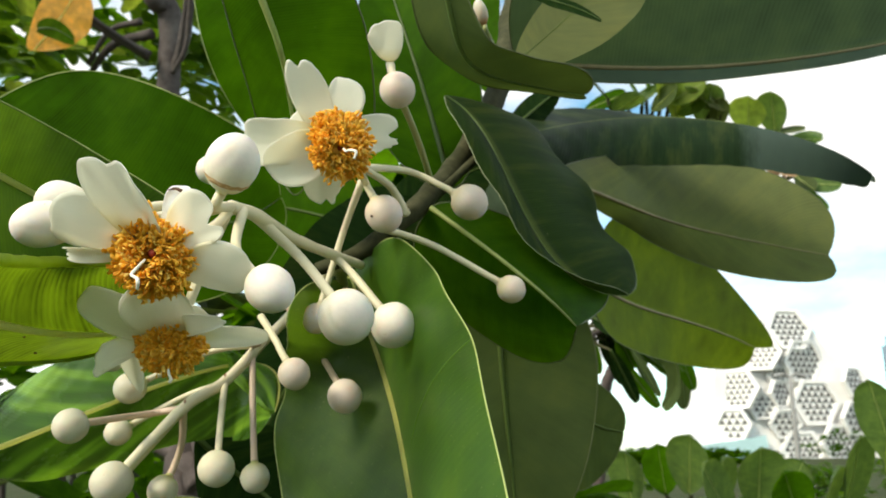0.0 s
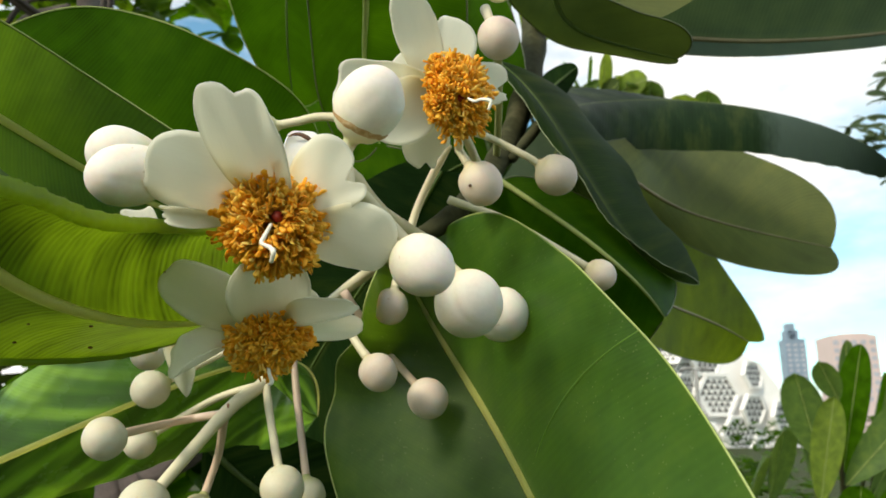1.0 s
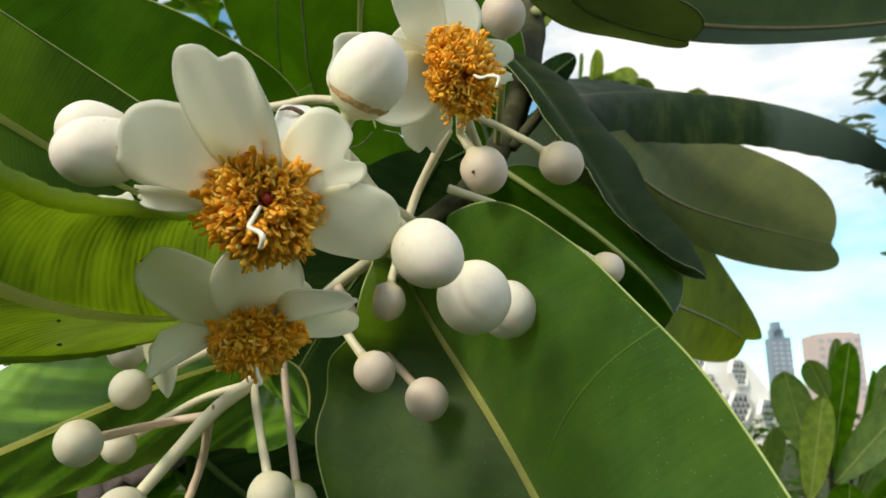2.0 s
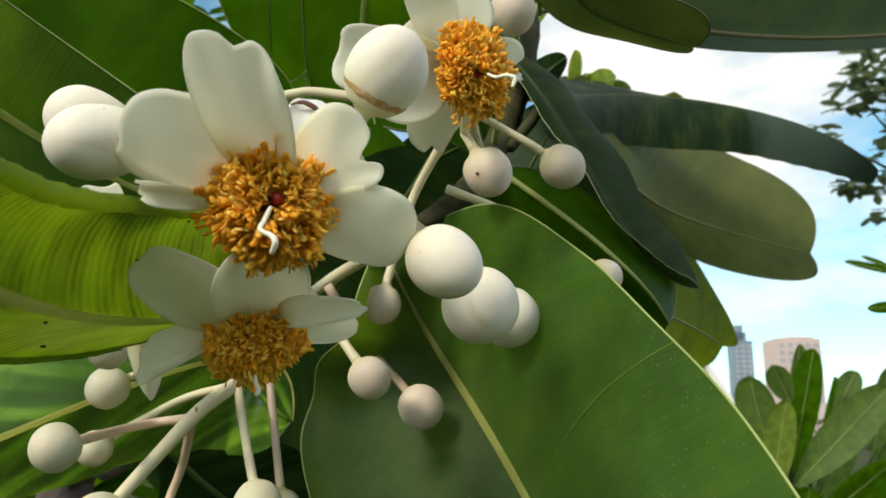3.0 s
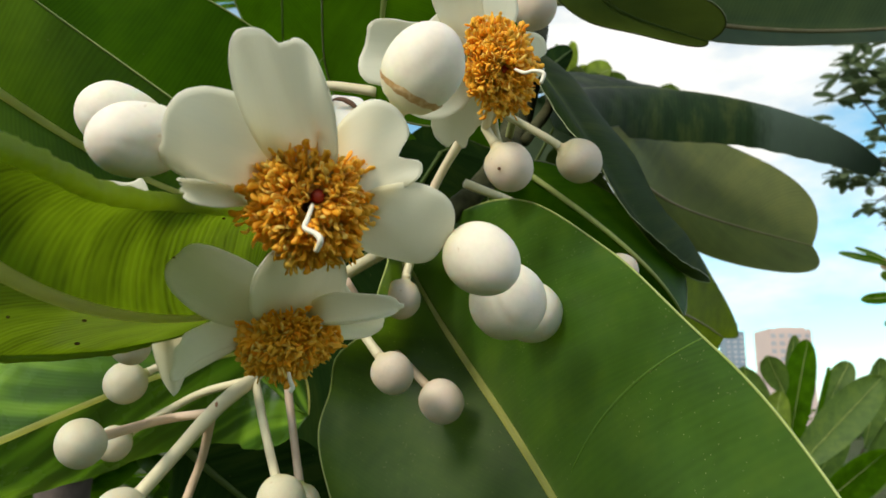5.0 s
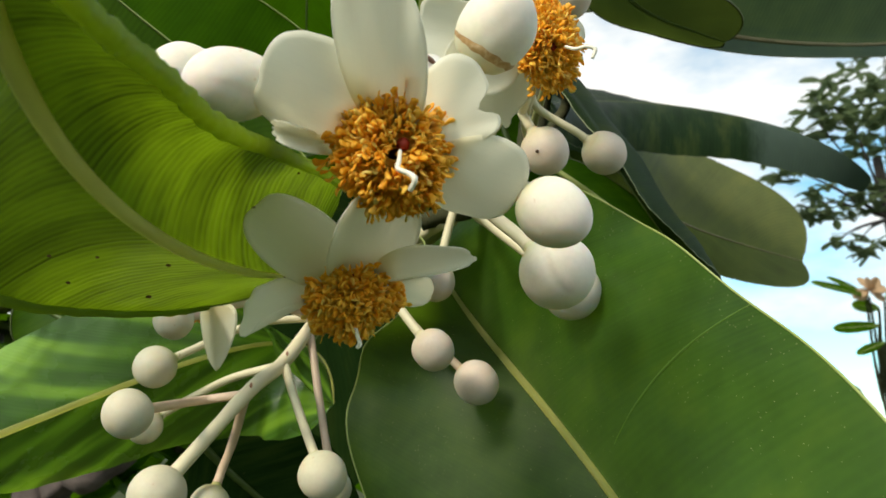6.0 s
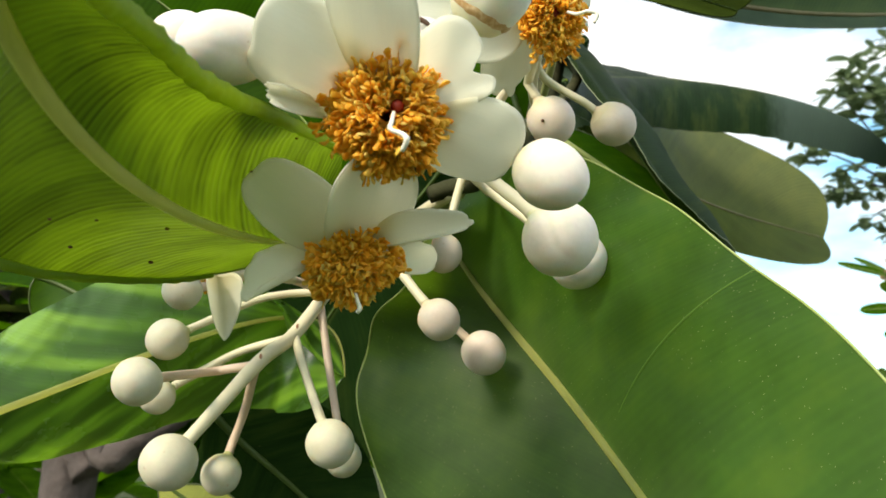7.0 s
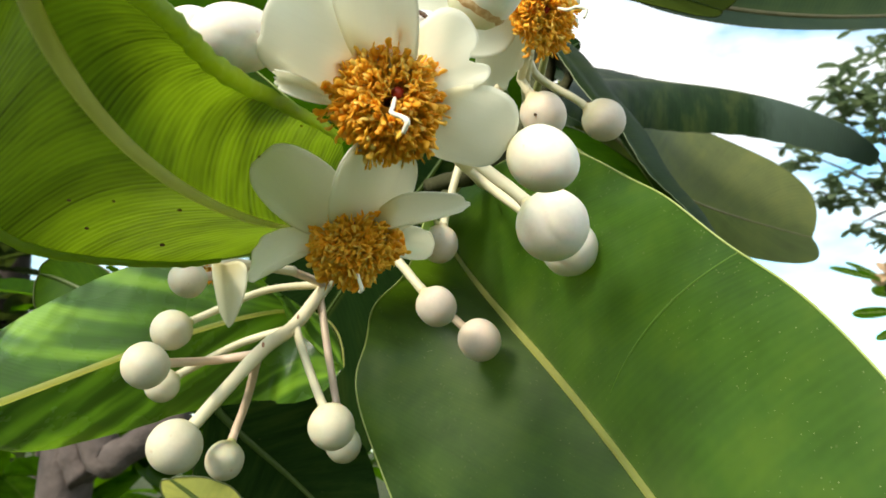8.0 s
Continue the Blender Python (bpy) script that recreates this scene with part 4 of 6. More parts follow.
# ---- open flowers ----
def flower(label, centre, axis, radius, depth, count, seed, petals, ovary=None, style=None, stalk=None, gap=None, sepals=(), size=1.0, strays=()):
    ob = thing("flower", cm(Vector(centre) - Vector(axis).normalized() * depth), label, "flower", "open flowers")
    for k, (base, tip, left, right, opts) in enumerate(petals):
        petal_part(ob, base, tip, left, right, seed=seed * 10 + k, **opts)
    for k, (base, tip, left, right, opts) in enumerate(sepals):
        petal_part(ob, base, tip, left, right, seed=seed * 20 + k, name="sepal", material=M_BUD, **opts)
    if count:
        stamen_tuft(ob, centre, axis, radius, depth, count, seed, gap=gap, size=size, strays=strays)
    if ovary:
        blob_part("ovary", Vector(ovary) - Vector(axis).normalized() * 0.02, 0.07, M_OVARY, ob, "dark red ovary")
    if style:
        v, f = tube([cm(q) for q in style], [0.0002, 0.00024, 0.00024, 0.0003, 0.00022], sides=8, n=26)
        part("style", v, f, M_STYLE, ob, "curved white style")
    if stalk:
        v, f = tube([cm(q) for q in stalk], [0.0009, 0.00085, 0.001], sides=10)
        part("stalk", v, f, M_STALK, ob)
    return ob


A0 = (-4.38, 12.21, 2.99)
fl = flower("open white flower with a dense orange stamen tuft", (-4.40, 11.69, 2.81), (0.02, -0.95, -0.30), 0.575, 0.48, 1500, 1,
       [((-4.42, 11.72, 3.03), (-4.72, 10.47, 3.92), (-5.10, 10.62, 3.68), (-4.25, 10.72, 3.54), dict(station=0.66, a=0.32, b=0.30, notch=0.065, off=0.05, bow=0.01, ruffle=0.10)),
        ((-4.55, 11.75, 3.02), (-5.71, 11.17, 3.21), (-5.24, 11.00, 3.68), (-5.43, 11.75, 2.98), dict(station=0.58, a=0.34, b=0.38, bow=0.03, ragged=0.06, ruffle=0.10)),
        ((-4.20, 11.85, 3.00), (-3.38, 11.55, 3.38), (-3.86, 11.50, 3.82), (-3.50, 11.70, 2.99), dict(station=0.52, a=0.32, b=0.40, ragged=0.14, notch=0.20, bow=0.03)),
        ((-4.10, 11.95, 2.75), (-3.02, 12.08, 2.51), (-3.18, 11.68, 3.04), (-3.57, 12.45, 2.48), dict(station=0.55, a=0.36, b=0.38, bow=0.02)),
        ((-4.90, 12.10, 2.95), (-5.56, 11.46, 2.84), (-5.44, 11.33, 2.87), (-5.35, 11.47, 2.67), dict(station=0.6, a=0.4, b=0.35, ragged=0.5))],
       ovary=(-4.31, 11.53, 2.83), style=[(-4.36, 11.39, 2.70), (-4.40, 11.18, 2.51), (-4.42, 11.10, 2.41), (-4.32, 11.05, 2.35), (-4.28, 11.00, 2.28), (-4.31, 11.08, 2.20)],
       stalk=[(-3.72, 13.40, 4.13), (-3.88, 13.10, 3.70), A0], gap=(((-4.31, 11.32, 2.77), 0.10), ((-4.42, 11.37, 2.60), 0.10)),
       strays=((-4.26, 11.20, 3.38), (-4.20, 11.22, 3.34), (-4.30, 11.16, 3.42), (-4.24, 11.10, 3.46), (-4.33, 11.22, 3.33)), sepals=[((-4.25, 12.05, 3.05), (-4.09, 11.84, 3.99), (-4.28, 11.87, 3.79), (-3.85, 11.85, 3.76), dict(station=0.62, a=0.5, b=0.42, bow=0.15))])
tube_part("sepal_rim", [(-4.25, 11.76, 3.89), (-4.13, 11.73, 3.91), (-4.01, 11.72, 3.86), (-3.89, 11.73, 3.74)], [0.006, 0.022, 0.026, 0.008], M_SCAR, fl, "brown rim of a sepal", n=20, knobs=0.4)
C0 = (-2.27, 14.42, 5.79)
flower("open white flower turned aside, with orange stamens", (-1.89, 13.98, 5.52), (0.60, -0.78, -0.12), 0.60, 0.45, 1400, 2,
       [(C0, (-2.67, 13.67, 7.13), (-2.94, 13.80, 6.65), (-2.12, 14.03, 6.53), dict(station=0.66, a=0.5, b=0.30, notch=0.11, ragged=0.16, off=-0.25, bow=-0.04)),
        (C0, (-1.93, 14.41, 7.08), (-2.27, 14.31, 6.66), (-1.55, 14.53, 6.58), dict(station=0.55, a=0.4, b=0.40, bow=0.05)),
        (C0, (-0.91, 15.14, 6.21), (-1.25, 14.76, 6.49), (-1.26, 15.05, 5.76), dict(station=0.6, a=0.4, b=0.36, ragged=0.32, notch=0.12)),
        (C0, (-2.31, 15.21, 4.72), (-2.71, 14.85, 4.94), (-1.86, 14.90, 5.11), dict(station=0.7, a=0.4, b=0.30, ragged=0.30, bow=-0.05)),
        (C0, (-3.77, 14.13, 5.74), (-3.24, 13.94, 6.06), (-3.43, 14.27, 5.16), dict(station=0.6, a=0.4, b=0.30, ragged=0.14, bow=0.05)),
        (C0, (-3.30, 14.29, 5.10), (-3.07, 13.95, 5.62), (-2.56, 14.44, 4.91), dict(station=0.55, a=0.35, b=0.38, bow=0.06)),
        (C0, (-2.80, 14.21, 6.29), (-2.93, 14.52, 5.52), (-1.96, 14.57, 6.57), dict(station=0.5, a=0.35, b=0.36, bow=0.08))],
       ovary=(-1.89, 13.86, 5.41), style=[(-1.80, 13.62, 5.30), (-1.73, 13.44, 5.18), (-1.64, 13.30, 5.15), (-1.53, 13.26, 5.10), (-1.56, 13.29, 4.98)],
       stalk=[(-1.66, 15.50, 5.62), (-1.96, 15.06, 5.72), C0], gap=(((-1.85, 13.62, 5.31), 0.09),))
F0 = (-4.60, 13.70, 1.90)
flower("open white flower nodding downwards, with orange stamens", (-4.59, 13.46, 1.58), (0.05, -0.40, -0.92), 0.52, 0.40, 1200, 3,
       [(F0, (-5.71, 12.44, 2.38), (-5.00, 12.52, 2.42), (-5.55, 12.97, 1.94), dict(station=0.58, a=0.40, b=0.36, bow=0.04)),
        (F0, (-4.47, 11.99, 2.47), (-4.95, 12.14, 2.03), (-3.99, 12.54, 2.25), dict(station=0.58, a=0.40, b=0.33, bow=0.03)),
        ((-4.38, 13.60, 1.98), (-3.37, 12.35, 1.94), (-3.78, 12.42, 2.16), (-3.74, 12.65, 1.87), dict(station=0.60, a=0.45, b=0.55, bow=0.12, ragged=0.08)),
        ((-4.35, 13.85, 1.90), (-3.31, 15.20, 2.10), (-3.67, 14.08, 2.15), (-3.74, 14.60, 1.81), dict(station=0.68, a=0.45, b=0.34, ragged=0.25)),
        (F0, (-3.90, 13.06, 2.19), (-4.21, 12.99, 2.27), (-3.87, 13.23, 1.94), dict(station=0.6, a=0.4, b=0.42)),
        ((-4.85, 13.75, 1.82), (-5.81, 13.45, 1.19), (-5.76, 13.43, 1.68), (-5.61, 13.48, 1.37), dict(station=0.6, a=0.45, b=0.5, bow=0.12, ragged=0.15))],
       ovary=(-4.63, 13.20, 1.82), style=[(-4.56, 13.39, 1.44), (-4.53, 13.32, 1.24), (-4.49, 13.34, 1.13), (-4.52, 13.36, 1.08)],
       stalk=[(-3.72, 13.40, 4.13), (-4.09, 13.60, 3.33), F0])
flower("white flower mostly hidden behind leaves", (-6.75, 17.75, 2.32), (0.0, -0.5, -0.85), 0.35, 0.3, 120, 4,
       [((-6.36, 16.30, 2.05), (-6.28, 16.89, 1.14), (-6.48, 16.08, 1.69), (-5.99, 15.99, 1.69), dict(station=0.45, a=0.35, b=0.75)),
        ((-6.51, 17.40, 2.30), (-7.14, 17.60, 2.65), (-6.95, 17.50, 2.75), (-7.00, 17.60, 2.30), dict(station=0.55))],
       stalk=[(-5.33, 18.90, 2.53), (-6.02, 18.21, 2.45), (-6.51, 17.40, 2.30)])
flower("white flower mostly hidden behind the rolled leaf", (-6.53, 15.33, 3.28), (0.0, -0.8, 0.5), 0.3, 0.3, 0, 5,
       [((-6.53, 15.33, 3.28), (-6.87, 15.31, 3.97), (-7.14, 15.39, 3.84), (-6.59, 15.28, 3.88), dict(station=0.6, b=0.3)),
        ((-6.53, 15.33, 3.28), (-6.02, 14.99, 3.77), (-6.16, 15.15, 3.66), (-5.85, 14.98, 3.69), dict(station=0.6, b=0.3, ragged=0.1))],
       stalk=[(-5.32, 17.46, 3.97), (-6.10, 16.63, 3.66), (-6.53, 15.33, 3.28)])
flower("white petal of a fading flower", (-1.16, 16.05, 8.35), (0.0, -0.8, 0.5), 0.3, 0.3, 0, 6,
       [((-1.08, 14.88, 7.67), (-1.05, 14.31, 8.29), (-1.51, 14.65, 8.18), (-0.79, 14.38, 8.01), dict(station=0.62, a=0.5, b=0.34, ragged=0.12, off=-0.6, notch=0.05))],
       stalk=[(-1.00, 15.63, 7.54), (-1.08, 15.67, 7.79), (-1.14, 15.80, 8.10)])

# ---- buds ----
bud((-3.29, 11.80, 4.34), 0.414, [(-3.72, 13.40, 4.13), (-3.56, 12.16, 3.90)], "large oval white bud with a brown scar ring", length=1.22, ring=(0.0, 6.28), seam=0.03, turn=0.6)
bud((-2.63, 11.98, 2.38), 0.368, [(-3.57, 13.70, 4.16), (-3.45, 12.90, 3.30), (-3.05, 12.18, 2.56)], "large oval white bud", length=1.17, seam=0.02, egg=-0.06)
lobed = bud((-1.75, 14.37, 2.34), 0.514, [(-3.52, 14.60, 4.28), (-2.79, 15.17, 3.65), (-2.12, 14.84, 2.99)], "large lobed white bud about to open", lobes=2, seam=0.08, turn=0.15, face=(-4.2, 4.0, 1.0), length=1.0, stalk=0.10)
blob_part("blemish", (-1.895, 14.137, 1.963), 0.035, M_SCAR, lobed, "small brown blemish")
bud((-0.98, 15.87, 2.42), 0.460, [(-3.02, 16.25, 4.26), (-2.28, 17.13, 4.04), (-1.46, 16.46, 3.27)], "lobed white bud close to a leaf", lobes=2, seam=0.08, length=1.0, stalk=0.09, turn=0.7, face=(-4.2, 4.0, 1.0))
bud((-5.92, 11.56, 3.30), 0.345, [(-3.72, 13.40, 4.13), (-4.60, 12.60, 3.90), (-5.35, 11.72, 3.36)], "oval white bud beside an open flower", length=1.55, seam=0.03, lobes=3, egg=0.14, neck=0.14)
bud((-6.55, 13.25, 4.15), 0.37, [(-3.72, 13.40, 4.13), (-4.70, 13.55, 4.02), (-5.80, 13.40, 4.10)], "oval white bud behind another", length=1.34, seam=0.03, egg=0.16, neck=0.14)
bud((-5.33, 17.46, 6.28), 0.322, [(-3.33, 17.21, 6.41), (-4.13, 17.35, 6.52), (-4.93, 17.49, 6.39)], "cream bud on a long stalk behind the flower", length=1.12, seam=0.02, egg=0.08, neck=0.14)
SMALL = [
    ((0.63, 18.05, 5.68), 0.423, [(-1.68, 15.68, 5.70), (-0.78, 17.78, 6.35), (0.22, 18.00, 6.09)]),
    ((-1.24, 16.18, 4.83), 0.392, [(-1.71, 15.51, 5.58), (-1.63, 16.12, 5.49), (-1.49, 16.24, 5.21)]),
    ((-0.96, 15.55, 7.37), 0.377, [(-0.23, 20.18, 6.67), (-0.56, 17.82, 7.06), (-0.87, 15.99, 7.34)]),
    ((-2.11, 17.47, 1.12), 0.372, [(-3.70, 18.75, 3.34), (-3.05, 18.98, 2.43), (-2.39, 18.59, 1.62)]),
    ((-3.04, 16.50, 1.51), 0.323, [(-4.00, 17.43, 2.85), (-3.57, 16.95, 2.29), (-3.25, 16.57, 1.77)]),
    ((1.63, 18.66, 3.71), 0.33, [(-1.62, 17.91, 5.06), (-0.31, 18.30, 4.73), (1.30, 18.59, 3.97)]),
    ((-2.79, 17.57, 2.83), 0.330, [(-1.77, 16.61, 5.72), (-2.28, 17.57, 4.76), (-2.75, 18.10, 3.49)]),
    ((-7.36, 16.19, 0.46), 0.339, [(-5.88, 18.48, 0.92), (-6.64, 18.74, 0.82), (-7.20, 17.61, 0.74)]),
    ((-7.55, 19.08, 0.40), 0.301, [(-5.34, 19.48, 1.53), (-6.25, 19.91, 1.30), (-7.32, 20.31, 0.93)]),
    ((-7.53, 19.51, 1.45), 0.373, [(-4.64, 20.43, 2.62), (-5.89, 20.29, 2.41), (-7.24, 20.37, 1.86)]),
    ((-6.95, 16.84, 1.88), 0.294, [(-4.67, 20.34, 2.58), (-5.75, 18.76, 2.57), (-6.75, 17.50, 2.05)]),
    ((-4.63, 16.96, -0.37), 0.367, [(-5.27, 19.55, 1.59), (-5.01, 18.47, 0.72), (-4.78, 17.66, 0.04)]),
    ((-4.31, 19.10, -0.62), 0.33, [(-4.80, 20.22, 2.31), (-4.62, 19.75, 1.16), (-4.43, 19.18, 0.00)]),
    ((-6.38, 19.01, -0.90), 0.336, [(-5.88, 18.48, 0.92), (-6.06, 19.11, 0.19), (-6.33, 19.76, -0.50)]),
]
for c, r, stem in SMALL:
    k = SMALL.index((c, r, stem))
    ob = bud(c, r, stem, "small round cream bud on a slender stalk", material=M_BUD_SMALL if k >= 7 else M_BUD_PINK, seam=0.02, stalk=0.078,
        stalk_material=M_STALK_GREEN if k == 2 else M_STALK_PINK if k in (7, 10, 12, 13, 3) else M_STALK)
    if k == 1:
        blob_part("blemish", (-1.474, 15.892, 4.695), 0.028, M_SCAR, ob, "tiny brown blemish")
        blob_part("blemish", (-1.564, 15.985, 4.887), 0.018, M_SCAR, ob, "tiny brown blemish")
bud((-7.08, 17.81, -0.67), 0.437, [(-5.88, 18.48, 0.92), (-6.90, 18.75, -0.23)], "round cream bud at the end of the cluster", seam=0.02, stalk=0.10, material=M_BUD_SMALL)


bud((1.14, 21.54, 12.75), 0.20, [(1.96, 23.74, 12.21), (1.38, 21.90, 12.12)], "withered white bud with a brown base on the twig", length=1.9, seam=0.05, neck=0.16, material=M_BUD_WITHERED, stalk_material=M_STALK_GREEN, stalk=0.07)
leaf("narrow dark leaf pointing across the sky gap", [(2.03, 17.44, 11.00), (2.64, 17.43, 10.65), (3.22, 17.38, 10.41), (3.83, 17.37, 10.05)],
     [(2.56, 17.47, 10.90), (3.46, 17.38, 10.41)], [(2.38, 17.44, 10.60), (3.34, 17.34, 10.17)], M_LEAF_DARK, seed=33, nu=24, margin=0.0, rib=0.03)


# ---- background plants ----
def paddle(rng, at, out, up, length, width, nu=6, nv=2, droop=0.2):
    """Vertices, faces and leaf coordinates of one simple blunt leaf."""
    out, up = Vector(out).normalized(), Vector(up)
    side = out.cross(up).normalized()
    nrm = side.cross(out)
    vs, uv = [], []
    for i in range(nu + 1):
        u = 0.5 - 0.5 * math.cos(math.pi * i / nu)
        w = width * 0.5 * (max(u, 0.001) ** 0.75 * max(1 - u, 0.0) ** 0.5) / 0.44 + 0.001
        m = Vector(at) + out * length * u - nrm * (droop * length * u * u)
        for j in range(-nv, nv + 1):
            v = j / nv
            vs.append(m + side * w * v + nrm * (0.12 * width * v * v))
            uv.append((u, v))
    c = 2 * nv + 1
    fs = [(i * c + j, i * c + j + 1, (i + 1) * c + j + 1, (i + 1) * c + j) for i in range(nu) for j in range(2 * nv)]
    return vs, fs, uv


def leaf_mass(name, label, centre, radii, count, length, material, seed, parent=None, category="foliage", up_bias=0.6):
    """A loose mass of blunt leaves in tufts, filling an ellipsoid unevenly; metres."""
    rng = random.Random(seed)
    verts, faces, uvs = [], [], []
    made = 0
    while made < count:
        p = Vector((rng.uniform(-1, 1), rng.uniform(-1, 1), rng.uniform(-1, 1)))
        if p.length > 1 or noise.noise(p * 2.6 + Vector((seed, 0, 0))) < -0.12:
            continue
        tuft = Vector(centre) + Vector((p.x * radii[0], p.y * radii[1], p.z * radii[2]))
        for k in range(rng.randint(4, 7)):
            a = rng.uniform(0, 6.28)
            out = Vector((math.cos(a), math.sin(a), rng.uniform(-0.5, 1.0) * up_bias))
            ln = length * rng.uniform(0.6, 1.15)
            v, f, q = paddle(rng, tuft, out, (rng.uniform(-0.4, 0.4), rng.uniform(-0.4, 0.4), 1), ln, ln * rng.uniform(0.36, 0.5), droop=rng.uniform(0.0, 0.4))
            o = len(verts)
            verts.extend(v), uvs.extend(q)
            faces.extend(tuple(i + o for i in x) for x in f)
            made += 1
    ob = part(name, verts, faces, material, parent, uvs=uvs)
    if parent is None:
        tagged(ob, label, category, kind="stuff")
    else:
        ob["kind"] = "stuff"
    return ob


def leafy_shrub(label, foot, leaves, seed, name="shrub", flower=None, stem_line=(), slim=1.0, rib=None):
    """A shrub of blunt leaves on a stem. leaves: (base, tip, breadth in cm, material)."""
    rng = random.Random(seed)
    ob = thing(name, cm(foot), label, "shrub", "shrubs behind the branch")
    way = [cm(foot)] + [cm(q) for q in stem_line]
    way.append(Vector((way[-1].x, way[-1].y + 0.02, -0.02)))
    v, f = tube(way, [0.006 * slim, 0.009 * slim, 0.013], sides=8, knobs=0.2)
    part("main_stem", v, f, M_BARK_DARK, ob)
    for k, (base, tip, wide, mat) in enumerate(leaves):
        a, b = cm(base), cm(tip)
        up = Vector((rng.uniform(-1.0, 1.0), -1.0, rng.uniform(-0.3, 0.9)))
        v, f, q = paddle(rng, a, b - a, up, (b - a).length, wide / 100, nu=14, nv=5, droop=rng.uniform(-0.06, 0.10))
        part("leaf", v, f, mat, ob, uvs=q)
        along = [Vector(v[i * 11 + 5]) + Vector((0, -0.0006, 0)) for i in range(0, 15, 2)]
        vr, fr = tube(along, [0.0011, 0.0008, 0.0003], sides=5)
        part("midrib", vr, fr, rib or M_RIB_SOFT, ob)
        stem = (a + cm(foot)) * 0.5 + Vector((rng.uniform(-0.01, 0.01), 0.02, 0))
        v, f = tube([cm(foot), stem, a], [0.005 * slim, 0.004 * slim, 0.003 * slim], sides=6)
        part("stem", v, f, M_TWIG, ob)
    if flower:
        rng2 = random.Random(seed + 1)
        for k in range(14):
            d = Vector((rng2.uniform(-1, 1), rng2.uniform(-1, 1), rng2.uniform(-0.4, 1))).normalized()
            v, f, q = paddle(rng2, cm(flower[0]), d, (0.1, -1, 0.3), flower[1] / 100, flower[1] / 160, nu=6, nv=2)
            part("petal", v, f, M_DRY_PETAL, ob, uvs=q)
    return ob


M_DRY_PETAL = plain_material("dry_petal", (0.50, 0.34, 0.20), 0.7, 0.25, 60.0, glow=(0.5, 0.33, 0.18), amount=0.3)
leafy_shrub("green shrub with large blunt paddle leaves", (80.13, 139.41, -35.10), [
    ((70.32, 128.16, -2.43), (65.30, 123.84, 10.58), 6.4, M_LEAF_SHRUB), ((71.99, 123.78, 6.45), (67.77, 121.03, 12.17), 3.8, M_LEAF_SHRUB), ((75.26, 130.13, -5.20), (76.50, 123.21, 14.97), 5.0, M_LEAF_DEEP),
    ((77.89, 132.40, 1.19), (78.00, 128.88, 16.38), 3.4, M_LEAF_SHRUB), ((67.23, 123.95, -9.12), (67.75, 118.27, 6.18), 4.6, M_LEAF_PALE), ((70.95, 122.79, -6.55), (81.92, 113.52, 8.44), 6.2, M_LEAF_SHRUB),
    ((86.65, 134.55, 4.11), (90.46, 132.08, 12.33), 4.2, M_LEAF_SHRUB), ((83.18, 133.89, 0.25), (85.28, 131.02, 11.29), 4.0, M_LEAF_DEEP), ((73.10, 135.30, -8.20), (68.39, 131.46, 2.55), 5.4, M_LEAF_SHRUB),
    ((68.47, 116.24, -12.48), (78.79, 110.18, -2.00), 7.4, M_LEAF_DEEP), ((83.34, 138.84, -12.30), (90.67, 134.61, 1.23), 7.0, M_LEAF_SHRUB), ((69.04, 119.22, -16.77), (69.47, 116.71, -6.20), 6.0, M_LEAF_DEEP),
    ((100.72, 144.40, -2.86), (104.31, 140.04, 13.69), 6.5, M_LEAF_SHRUB), ((109.30, 144.29, -8.01), (112.70, 138.76, 13.71), 7.5, M_LEAF_SHRUB), ((99.01, 147.05, -13.20), (110.90, 140.94, 5.44), 8.0, M_LEAF_SHRUB)], 31)
leafy_shrub("low green shrub with rounded leaves below the hall", (50.18, 151.65, -26.50), [
    ((41.88, 141.59, -6.95), (41.14, 136.07, 2.67), 7.8, M_LEAF_SHRUB), ((51.64, 137.01, -9.27), (51.02, 132.43, 0.74), 8.2, M_LEAF_SHRUB), ((47.50, 145.44, -10.00), (48.73, 141.18, -1.24), 7.2, M_LEAF_SHRUB),
    ((39.28, 146.83, -7.31), (37.25, 142.71, 0.88), 6.5, M_LEAF_DEEP), ((61.06, 147.54, -10.18), (62.13, 143.34, -1.67), 7.0, M_LEAF_SHRUB), ((64.12, 141.45, -10.55), (65.03, 137.29, -2.21), 6.4, M_LEAF_SHRUB),
    ((46.04, 133.45, -11.50), (40.05, 128.98, -1.92), 7.0, M_LEAF_SHRUB), ((33.34, 147.32, -9.23), (31.69, 142.95, -0.07), 7.0, M_LEAF_SHRUB), ((56.73, 133.44, -11.49), (53.02, 129.23, -2.94), 7.0, M_LEAF_DEEP),
    ((68.93, 143.32, -9.81), (70.75, 138.21, 2.32), 7.4, M_LEAF_SHRUB)], 32)
